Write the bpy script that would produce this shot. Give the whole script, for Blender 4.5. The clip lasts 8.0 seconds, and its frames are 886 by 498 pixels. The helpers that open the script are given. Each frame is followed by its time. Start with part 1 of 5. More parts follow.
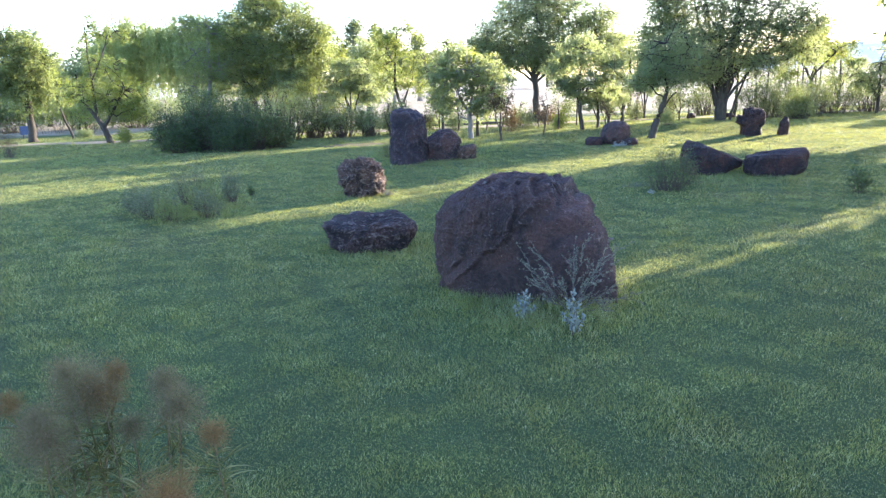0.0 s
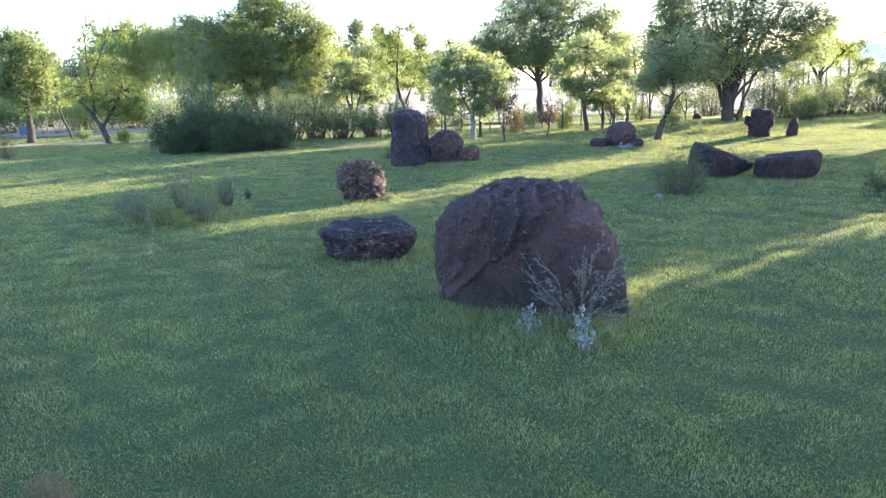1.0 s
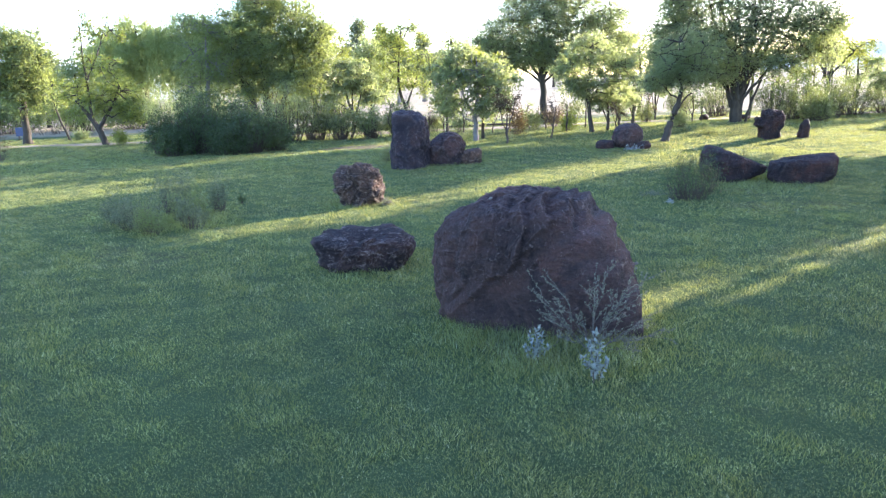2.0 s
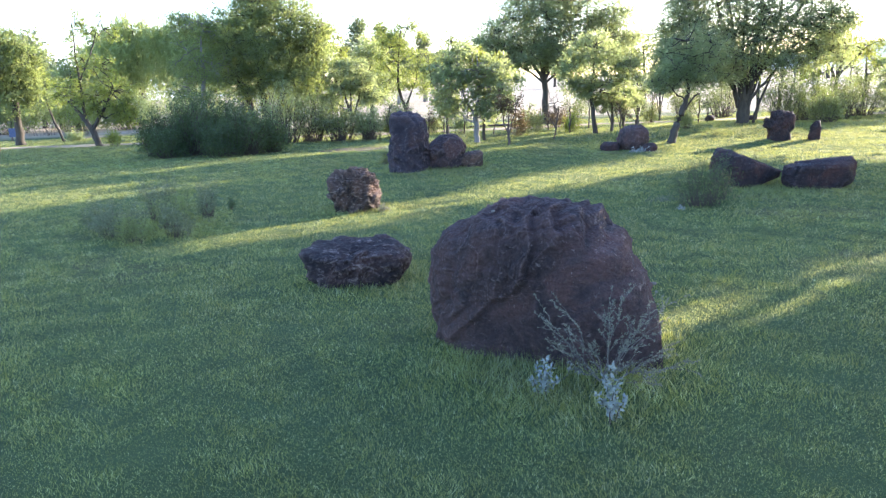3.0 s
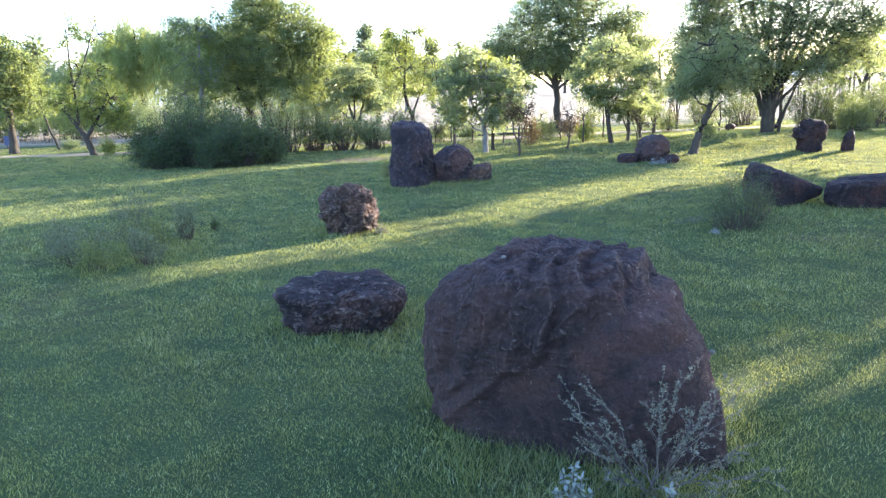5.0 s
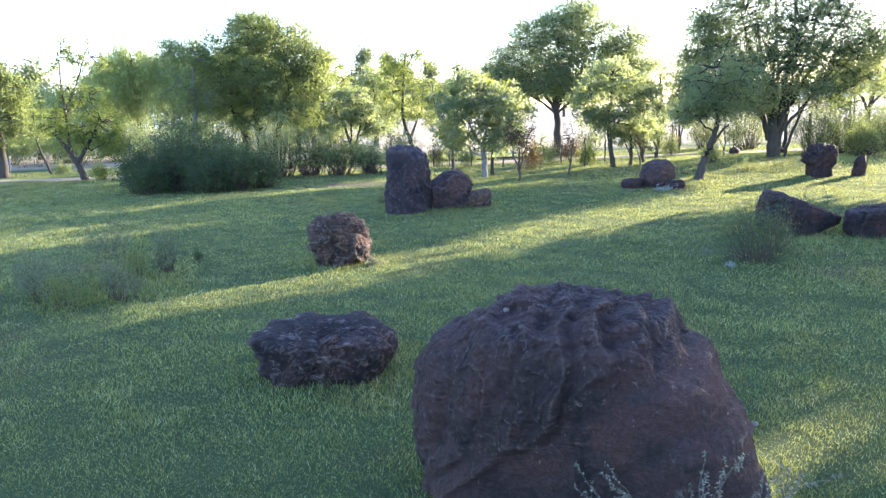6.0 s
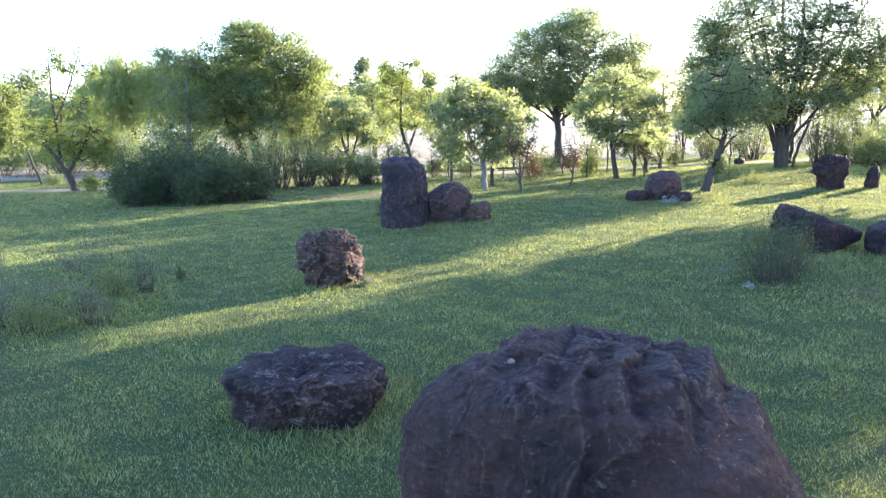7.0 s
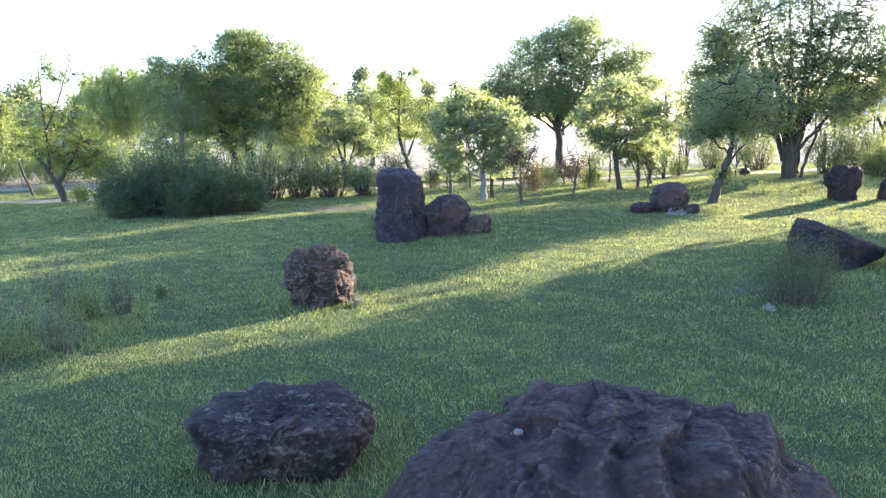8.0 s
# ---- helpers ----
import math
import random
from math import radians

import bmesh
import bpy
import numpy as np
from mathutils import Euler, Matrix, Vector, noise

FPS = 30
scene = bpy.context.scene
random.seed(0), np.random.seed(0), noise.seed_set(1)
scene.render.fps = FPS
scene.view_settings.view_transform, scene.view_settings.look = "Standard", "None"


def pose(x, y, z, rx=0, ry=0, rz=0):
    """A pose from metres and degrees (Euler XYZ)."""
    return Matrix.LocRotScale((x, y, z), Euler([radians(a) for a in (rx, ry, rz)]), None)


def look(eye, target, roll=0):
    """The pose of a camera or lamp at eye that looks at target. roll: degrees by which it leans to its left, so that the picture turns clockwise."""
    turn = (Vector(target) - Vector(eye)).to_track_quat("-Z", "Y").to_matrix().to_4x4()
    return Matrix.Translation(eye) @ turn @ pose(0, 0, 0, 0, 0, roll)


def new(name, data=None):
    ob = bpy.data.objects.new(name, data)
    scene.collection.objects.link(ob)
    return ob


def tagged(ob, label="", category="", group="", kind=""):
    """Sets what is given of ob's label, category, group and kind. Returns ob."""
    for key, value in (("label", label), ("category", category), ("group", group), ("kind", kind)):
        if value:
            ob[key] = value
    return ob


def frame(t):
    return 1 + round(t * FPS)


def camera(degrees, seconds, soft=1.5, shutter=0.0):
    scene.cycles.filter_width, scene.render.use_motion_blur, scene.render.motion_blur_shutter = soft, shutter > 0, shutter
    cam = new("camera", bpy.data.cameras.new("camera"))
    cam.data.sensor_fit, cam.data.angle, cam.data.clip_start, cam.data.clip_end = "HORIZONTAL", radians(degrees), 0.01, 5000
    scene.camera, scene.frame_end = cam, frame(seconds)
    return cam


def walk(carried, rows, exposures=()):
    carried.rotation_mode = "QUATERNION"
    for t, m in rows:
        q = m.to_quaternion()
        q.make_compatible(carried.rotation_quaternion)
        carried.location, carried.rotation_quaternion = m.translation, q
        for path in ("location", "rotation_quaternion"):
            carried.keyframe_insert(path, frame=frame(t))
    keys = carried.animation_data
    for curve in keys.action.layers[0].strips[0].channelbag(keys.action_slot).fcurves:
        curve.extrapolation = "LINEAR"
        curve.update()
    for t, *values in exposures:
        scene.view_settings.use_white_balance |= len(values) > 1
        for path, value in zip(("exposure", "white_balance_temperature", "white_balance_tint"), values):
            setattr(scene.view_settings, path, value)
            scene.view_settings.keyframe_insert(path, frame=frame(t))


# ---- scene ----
cam = camera(61.1, 8.0, soft=1.3)
PATH = [
    (0, (0.35, -1.283, 1.783), (0.249, 0.666, 1.345), -2.4),
    (0.5, (0.354, -1.128, 1.783), (0.25, 0.821, 1.345), -2.4),
    (1, (0.357, -0.928, 1.786), (0.248, 1.021, 1.348), -2.4),
    (1.5, (0.36, -0.708, 1.786), (0.247, 1.24, 1.349), -2.4),
    (3, (0.357, 0.083, 1.789), (0.239, 2.031, 1.352), -2.4),
    (3.5, (0.357, 0.351, 1.79), (0.236, 2.299, 1.353), -2.4),
    (4, (0.362, 0.647, 1.796), (0.218, 2.594, 1.36), -2.4),
    (4.5, (0.365, 0.92, 1.803), (0.222, 2.867, 1.367), -2.4),
    (6, (0.359, 1.809, 1.803), (0.221, 3.771, 1.441), -2.4),
    (6.5, (0.355, 2.083, 1.805), (0.218, 4.047, 1.454), -2.4),
    (7, (0.351, 2.378, 1.808), (0.215, 4.344, 1.47), -2.4),
    (7.5, (0.349, 2.647, 1.808), (0.213, 4.616, 1.482), -2.4),
    (8, (0.345, 2.934, 1.81), (0.211, 4.904, 1.496), -2.4),
]
walk(cam, [(t, look(eye, target, roll)) for t, eye, target, roll in PATH], exposures=[(0.0, 2.43, 5080, 24), (8.0, 2.43, 5080, 24)])

SUN_AZ = radians(50)      # towards the right of straight ahead
SUN_EL = radians(12.3)

# ---- world, sun ----
world = bpy.data.worlds.new("morning_sky")
scene.world = world
world.use_nodes = True
wt = world.node_tree
sky = wt.nodes.new("ShaderNodeTexSky")
sky.sky_type = "NISHITA"
sky.sun_disc = False
sky.sun_elevation = SUN_EL
sky.sun_rotation = SUN_AZ
sky.air_density = 1.0
sky.dust_density = 0.8
wt.nodes["Background"].inputs[1].default_value = 0.15
wt.links.new(sky.outputs[0], wt.nodes["Background"].inputs[0])
sun = new("sun", bpy.data.lights.new("sun", "SUN"))
sun.data.energy = 5.0
sun.data.angle = radians(0.5)
sun.data.color = (1.0, 0.80, 0.48)
SUN_DIR = Vector((math.sin(SUN_AZ) * math.cos(SUN_EL), math.cos(SUN_AZ) * math.cos(SUN_EL), math.sin(SUN_EL)))
sun.matrix_world = look(SUN_DIR * 60, (0, 0, 0))


# ---- materials ----
def nodes_of(name):
    m = bpy.data.materials.new(name)
    m.use_nodes = True
    return m, m.node_tree, m.node_tree.nodes["Principled BSDF"], m.node_tree.nodes["Material Output"]


def ramp(nt, fac, stops):
    r = nt.nodes.new("ShaderNodeValToRGB")
    while len(r.color_ramp.elements) < len(stops):
        r.color_ramp.elements.new(0.5)
    for e, (p, c) in zip(r.color_ramp.elements, stops):
        e.position, e.color = p, (*c, 1)
    nt.links.new(fac, r.inputs[0])
    return r.outputs[0]


def noise_tex(nt, scale, detail=4, rough=0.6, coord="Object", stretch=None, distort=0.0):
    tc = nt.nodes.new("ShaderNodeTexCoord")
    n = nt.nodes.new("ShaderNodeTexNoise")
    n.inputs["Scale"].default_value, n.inputs["Detail"].default_value = scale, detail
    n.inputs["Roughness"].default_value, n.inputs["Distortion"].default_value = rough, distort
    src = tc.outputs[coord]
    if stretch:
        mp = nt.nodes.new("ShaderNodeMapping")
        mp.inputs["Scale"].default_value = stretch
        nt.links.new(src, mp.inputs[0])
        src = mp.outputs[0]
    nt.links.new(src, n.inputs["Vector"])
    return n.outputs[0]


def mix(nt, fac, a, b, blend="MIX"):
    x = nt.nodes.new("ShaderNodeMix")
    x.data_type, x.blend_type = "RGBA", blend
    for val, sock in ((fac, x.inputs[0]), (a, x.inputs[6]), (b, x.inputs[7])):
        if isinstance(val, bpy.types.NodeSocket):
            nt.links.new(val, sock)
        elif isinstance(val, (int, float)):
            sock.default_value = val
        else:
            sock.default_value = (*val, 1)
    return x.outputs[2]


def bump(nt, bsdf, height, strength, distance):
    b = nt.nodes.new("ShaderNodeBump")
    b.inputs["Strength"].default_value, b.inputs["Distance"].default_value = strength, distance
    nt.links.new(height, b.inputs["Height"])
    nt.links.new(b.outputs[0], bsdf.inputs["Normal"])
    return b


def leaf_material(name, dark, mid, light, trans=(0.35, 0.42, 0.05), share=0.45, rough=0.45, patch=1.2):
    """Leaves: three tones scattered leaf by leaf and clump by clump, light passing through."""
    m, nt, p, out = nodes_of(name)
    geo = nt.nodes.new("ShaderNodeNewGeometry")
    col = ramp(nt, geo.outputs["Random Per Island"], ((0.0, dark), (0.55, mid), (1.0, light)))
    pn = noise_tex(nt, patch, 3)
    col = mix(nt, ramp(nt, pn, ((0.35, (0, 0, 0)), (0.7, (0.6, 0.6, 0.6)))), col, light)
    nt.links.new(col, p.inputs["Base Color"])
    p.inputs["Roughness"].default_value = rough
    p.inputs["Specular IOR Level"].default_value = 0.35
    t = nt.nodes.new("ShaderNodeBsdfTranslucent")
    tcol = mix(nt, 0.65, col, trans)
    nt.links.new(tcol, t.inputs[0])
    ms = nt.nodes.new("ShaderNodeMixShader")
    ms.inputs[0].default_value = share
    nt.links.new(p.outputs[0], ms.inputs[1])
    nt.links.new(t.outputs[0], ms.inputs[2])
    nt.links.new(ms.outputs[0], out.inputs[0])
    return m


def bark_material(name, dark, light):
    m, nt, p, out = nodes_of(name)
    n = noise_tex(nt, 9, 6, 0.65, stretch=(1, 1, 0.22))
    big = noise_tex(nt, 1.6, 3)
    col = ramp(nt, n, ((0.3, dark), (0.7, light)))
    nt.links.new(mix(nt, ramp(nt, big, ((0.4, (0, 0, 0)), (0.65, (0.5, 0.5, 0.5)))), col, dark), p.inputs["Base Color"])
    p.inputs["Roughness"].default_value = 0.9
    bump(nt, p, n, 0.8, 0.03)
    return m


def rock_material(name, black, brown, rust, pale, pale_at=0.68, rust_at=0.55, scale=1.0):
    """Iron-rich stone: dark crust, brown body, rusty patches, pale scale, lighter convex edges."""
    m, nt, p, out = nodes_of(name)
    a = noise_tex(nt, 3.4 * scale, 9, 0.66, distort=0.9)
    b = noise_tex(nt, 1.5 * scale, 6, 0.62)
    c = noise_tex(nt, 8 * scale, 9, 0.72, stretch=(1, 1, 2.2), distort=0.5)
    g = noise_tex(nt, 48 * scale, 8, 0.75)
    f = noise_tex(nt, 21 * scale, 5, 0.6)
    col = ramp(nt, a, ((0.34, black), (0.5, brown), (0.68, tuple(0.55 * x + 0.45 * y for x, y in zip(brown, rust)))))
    col = mix(nt, ramp(nt, b, ((rust_at, (0, 0, 0)), (rust_at + 0.12, (0.8, 0.8, 0.8)))), col, rust)
    col = mix(nt, ramp(nt, c, ((pale_at, (0, 0, 0)), (pale_at + 0.08, (0.6, 0.6, 0.6)))), col, pale)
    col = mix(nt, ramp(nt, f, ((0.70, (0, 0, 0)), (0.74, (0.7, 0.7, 0.7)))), col, pale)
    fleck = noise_tex(nt, 26 * scale, 4, 0.7, stretch=(1.0, 1.0, 0.45), distort=1.2)
    where = noise_tex(nt, 2.3 * scale, 3)
    thin = mix(nt, 1.0, ramp(nt, fleck, ((0.63, (0, 0, 0)), (0.67, (0.75, 0.75, 0.75)))), ramp(nt, where, ((0.42, (0, 0, 0)), (0.6, (1, 1, 1)))), "MULTIPLY")
    col = mix(nt, thin, col, pale)
    # Convex edges shift towards the mean of the rust and pale colours.
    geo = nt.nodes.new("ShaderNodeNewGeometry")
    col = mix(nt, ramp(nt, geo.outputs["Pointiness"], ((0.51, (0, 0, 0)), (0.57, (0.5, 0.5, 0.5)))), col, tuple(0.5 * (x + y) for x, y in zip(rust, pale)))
    col = mix(nt, 0.7, col, ramp(nt, g, ((0.3, (0.3, 0.3, 0.3)), (0.7, (1.25, 1.25, 1.25)))), "MULTIPLY")
    nt.links.new(col, p.inputs["Base Color"])
    nt.links.new(ramp(nt, a, ((0.3, (0.6, 0.6, 0.6)), (0.7, (0.95, 0.95, 0.95)))), p.inputs["Roughness"])
    p.inputs["Specular IOR Level"].default_value = 0.3
    hsum = nt.nodes.new("ShaderNodeMath")
    hsum.operation = "MULTIPLY_ADD"
    nt.links.new(g, hsum.inputs[0])
    hsum.inputs[1].default_value = 0.35
    nt.links.new(c, hsum.inputs[2])
    bump(nt, p, hsum.outputs[0], 1.0, 0.09)
    return m


def ground_material():
    """Lawn soil and thatch near by, mown hay meadow past the trees."""
    m, nt, p, out = nodes_of("lawn_soil")
    fine = noise_tex(nt, 55, 5, 0.75)
    patch = noise_tex(nt, 0.7, 5, 0.6)
    worn = noise_tex(nt, 0.33, 4, 0.6)
    lawn = ramp(nt, fine, ((0.3, (0.03, 0.046, 0.017)), (0.52, (0.07, 0.1, 0.038)), (0.72, (0.125, 0.165, 0.068))))
    lawn = mix(nt, ramp(nt, patch, ((0.4, (0, 0, 0)), (0.7, (0.5, 0.5, 0.5)))), lawn, (0.095, 0.14, 0.05))
    lawn = mix(nt, ramp(nt, worn, ((0.56, (0, 0, 0)), (0.68, (0.55, 0.55, 0.55)))), lawn, (0.11, 0.09, 0.055))
    spot = nt.nodes.new("ShaderNodeTexCoord")
    away = nt.nodes.new("ShaderNodeVectorMath")
    away.operation = "MULTIPLY_ADD"
    nt.links.new(spot.outputs["Object"], away.inputs[0])
    away.inputs[1].default_value, away.inputs[2].default_value = (0.42, 0.85, 0.0), (1.26, -17.2, 0.0)
    far_off = nt.nodes.new("ShaderNodeVectorMath")
    far_off.operation = "LENGTH"
    nt.links.new(away.outputs[0], far_off.inputs[0])
    rim = nt.nodes.new("ShaderNodeMath")
    rim.operation = "MULTIPLY_ADD"
    nt.links.new(patch, rim.inputs[0])
    rim.inputs[1].default_value = 1.2
    nt.links.new(far_off.outputs["Value"], rim.inputs[2])
    lawn = mix(nt, ramp(nt, rim.outputs[0], ((0.9, (0.85, 0.85, 0.85)), (1.0, (0, 0, 0)))), lawn, (0.15, 0.115, 0.085))
    hay = ramp(nt, noise_tex(nt, 1.1, 8, 0.7), ((0.3, (0.27, 0.23, 0.14)), (0.7, (0.48, 0.40, 0.29))))
    tc = nt.nodes.new("ShaderNodeTexCoord")
    sep = nt.nodes.new("ShaderNodeSeparateXYZ")
    nt.links.new(tc.outputs["Object"], sep.inputs[0])
    edge = nt.nodes.new("ShaderNodeMath")
    edge.operation = "MULTIPLY_ADD"
    nt.links.new(worn, edge.inputs[0])
    edge.inputs[1].default_value = 9.0
    nt.links.new(sep.outputs[1], edge.inputs[2])
    mr = nt.nodes.new("ShaderNodeMapRange")
    mr.inputs[1].default_value, mr.inputs[2].default_value = 35.5, 39.0
    nt.links.new(edge.outputs[0], mr.inputs[0])
    nt.links.new(mix(nt, mr.outputs[0], lawn, hay), p.inputs["Base Color"])
    p.inputs["Roughness"].default_value = 0.95
    p.inputs["Specular IOR Level"].default_value = 0.1
    bump(nt, p, fine, 0.9, 0.04)
    return m


def grass_material():
    m, nt, p, out = nodes_of("grass_blades")
    geo = nt.nodes.new("ShaderNodeNewGeometry")
    col = ramp(nt, geo.outputs["Random Per Island"], ((0.0, (0.044, 0.058, 0.034)), (0.42, (0.118, 0.148, 0.07)), (0.80, (0.222, 0.25, 0.13)), (0.94, (0.33, 0.355, 0.215)), (1.0, (0.50, 0.515, 0.385))))
    patch = noise_tex(nt, 0.8, 4, 0.6)
    col = mix(nt, ramp(nt, patch, ((0.36, (0, 0, 0)), (0.6, (0.8, 0.8, 0.8)))), col, (1.16, 1.28, 0.94), "MULTIPLY")
    tuft = noise_tex(nt, 4.5, 4, 0.65, stretch=(1, 1, 0))
    col = mix(nt, 1.0, col, ramp(nt, tuft, ((0.33, (0.62, 0.60, 0.60)), (0.5, (1.0, 1.0, 1.0)), (0.68, (1.34, 1.34, 1.38)))), "MULTIPLY")
    cool = noise_tex(nt, 1.7, 4, 0.6, stretch=(1, 1.6, 1))
    col = mix(nt, ramp(nt, cool, ((0.45, (0, 0, 0)), (0.62, (0.9, 0.9, 0.9)))), col, (1.06, 1.03, 1.10), "MULTIPLY")
    nt.links.new(col, p.inputs["Base Color"])
    p.inputs["Roughness"].default_value = 0.5
    p.inputs["Specular IOR Level"].default_value = 0.5
    t = nt.nodes.new("ShaderNodeBsdfTranslucent")
    nt.links.new(mix(nt, 0.65, col, (0.62, 0.63, 0.06)), t.inputs[0])
    ms = nt.nodes.new("ShaderNodeMixShader")
    ms.inputs[0].default_value = 0.42
    nt.links.new(p.outputs[0], ms.inputs[1])
    nt.links.new(t.outputs[0], ms.inputs[2])
    nt.links.new(ms.outputs[0], out.inputs[0])
    return m


def plain_material(name, a, b, scale=8.0, rough=0.8, bump_m=0.01):
    m, nt, p, out = nodes_of(name)
    n = noise_tex(nt, scale, 6, 0.65)
    nt.links.new(ramp(nt, n, ((0.3, a), (0.7, b))), p.inputs["Base Color"])
    p.inputs["Roughness"].default_value = rough
    bump(nt, p, n, 0.7, bump_m)
    return m


GROUND = ground_material()
GRASS = grass_material()
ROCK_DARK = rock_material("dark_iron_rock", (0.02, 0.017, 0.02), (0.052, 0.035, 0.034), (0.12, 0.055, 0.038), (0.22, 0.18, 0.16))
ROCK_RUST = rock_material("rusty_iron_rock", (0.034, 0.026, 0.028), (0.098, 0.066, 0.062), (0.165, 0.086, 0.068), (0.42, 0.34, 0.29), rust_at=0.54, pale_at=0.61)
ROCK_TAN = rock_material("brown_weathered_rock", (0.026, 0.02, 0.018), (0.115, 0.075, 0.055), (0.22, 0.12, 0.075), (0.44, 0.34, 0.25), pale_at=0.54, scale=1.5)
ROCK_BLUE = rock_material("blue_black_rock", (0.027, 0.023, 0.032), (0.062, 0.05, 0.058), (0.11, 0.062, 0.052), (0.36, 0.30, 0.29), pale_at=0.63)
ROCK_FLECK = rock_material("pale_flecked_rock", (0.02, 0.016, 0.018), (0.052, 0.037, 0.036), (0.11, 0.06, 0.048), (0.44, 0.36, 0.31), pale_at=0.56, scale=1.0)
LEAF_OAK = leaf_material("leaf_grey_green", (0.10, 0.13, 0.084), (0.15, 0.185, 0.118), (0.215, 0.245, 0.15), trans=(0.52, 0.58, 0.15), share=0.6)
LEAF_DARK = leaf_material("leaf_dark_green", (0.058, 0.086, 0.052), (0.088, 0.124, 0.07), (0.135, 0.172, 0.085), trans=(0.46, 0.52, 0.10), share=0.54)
LEAF_FRESH = leaf_material("leaf_fresh_green", (0.06, 0.095, 0.035), (0.10, 0.145, 0.05), (0.165, 0.21, 0.065), trans=(0.45, 0.5, 0.05), share=0.5)
LEAF_YELLOW = leaf_material("leaf_yellow_green", (0.09, 0.14, 0.025), (0.15, 0.21, 0.035), (0.24, 0.28, 0.05), trans=(0.5, 0.52, 0.05), share=0.42)
LEAF_WILLOW = leaf_material("leaf_willow", (0.12, 0.165, 0.06), (0.185, 0.23, 0.085), (0.27, 0.32, 0.12), trans=(0.5, 0.56, 0.16), share=0.5)
LEAF_BUSH = leaf_material("leaf_dense_bush", (0.025, 0.045, 0.026), (0.04, 0.068, 0.034), (0.07, 0.105, 0.045), trans=(0.24, 0.30, 0.07), share=0.4)
LEAF_OLIVE = leaf_material("leaf_olive_scrub", (0.095, 0.11, 0.05), (0.155, 0.17, 0.08), (0.25, 0.25, 0.125), share=0.42)
LEAF_PURPLE = leaf_material("leaf_bronze", (0.05, 0.035, 0.025), (0.08, 0.06, 0.035), (0.11, 0.10, 0.045), trans=(0.3, 0.2, 0.06), share=0.4)
# Distance haze mixed into the leaf colour: paler and greyer than nearer foliage.
LEAF_HAZE = leaf_material("leaf_far_haze_grey", (0.10, 0.125, 0.08), (0.14, 0.165, 0.10), (0.18, 0.20, 0.12), share=0.35)
LEAF_SILVER = leaf_material("leaf_silver", (0.12, 0.145, 0.12), (0.2, 0.23, 0.2), (0.34, 0.37, 0.33), trans=(0.4, 0.45, 0.3), share=0.2, rough=0.7)
LEAF_GREY = leaf_material("leaf_saltbush", (0.09, 0.10, 0.078), (0.15, 0.16, 0.125), (0.28, 0.29, 0.235), trans=(0.35, 0.33, 0.15), share=0.3, rough=0.7)
LEAF_WEED = leaf_material("leaf_wispy_weed", (0.055, 0.072, 0.042), (0.11, 0.135, 0.075), (0.24, 0.27, 0.16), trans=(0.3, 0.34, 0.1), share=0.25, rough=0.7)
STRAW = leaf_material("dry_stalks", (0.12, 0.095, 0.05), (0.19, 0.15, 0.08), (0.30, 0.25, 0.14), trans=(0.4, 0.3, 0.12), share=0.3, rough=0.8)
LEAF_CURLY = leaf_material("leaf_curly_olive", (0.08, 0.085, 0.024), (0.15, 0.15, 0.042), (0.27, 0.265, 0.11), share=0.3)
FLUFF = leaf_material("rusty_fluff", (0.14, 0.095, 0.036), (0.21, 0.135, 0.05), (0.31, 0.21, 0.085), trans=(0.36, 0.22, 0.08), share=0.3, rough=0.9)
FLUFF_GREY = leaf_material("grey_brown_fluff", (0.115, 0.095, 0.046), (0.175, 0.145, 0.075), (0.26, 0.22, 0.125), trans=(0.26, 0.21, 0.09), share=0.3, rough=0.9)
PETAL = leaf_material("white_petals", (0.17, 0.19, 0.16), (0.26, 0.28, 0.25), (0.42, 0.43, 0.40), trans=(0.7, 0.7, 0.65), share=0.25, rough=0.7)
BARK = bark_material("bark_grey_brown", (0.035, 0.028, 0.02), (0.092, 0.076, 0.054))
BARK_PALE = bark_material("bark_pale", (0.12, 0.108, 0.09), (0.30, 0.28, 0.25))
TWIG = bark_material("twig_brown", (0.05, 0.038, 0.03), (0.12, 0.095, 0.07))
TWIG_GREY = bark_material("twig_grey", (0.09, 0.08, 0.065), (0.2, 0.185, 0.155))
TRACK = plain_material("track_dust", (0.19, 0.14, 0.09), (0.33, 0.255, 0.175), 6, 0.95)
TIMBER = plain_material("old_timber", (0.05, 0.04, 0.032), (0.13, 0.105, 0.085), 14)
PEBBLE = plain_material("pale_pebble", (0.13, 0.115, 0.095), (0.22, 0.2, 0.165), 40)
# Haze over the far hills is put in as pale colour and a faint glow.
HILL = plain_material("far_hill_haze_glow", (0.42, 0.45, 0.43), (0.52, 0.55, 0.52), 0.05, 1.0, 0.5)
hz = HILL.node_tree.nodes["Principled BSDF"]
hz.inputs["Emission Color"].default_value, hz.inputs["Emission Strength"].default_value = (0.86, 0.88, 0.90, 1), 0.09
BLUE = plain_material("blue_paint", (0.05, 0.07, 0.15), (0.08, 0.10, 0.2), 12, 0.6)
METAL = plain_material("dull_metal", (0.20, 0.22, 0.26), (0.32, 0.34, 0.38), 20, 0.6)


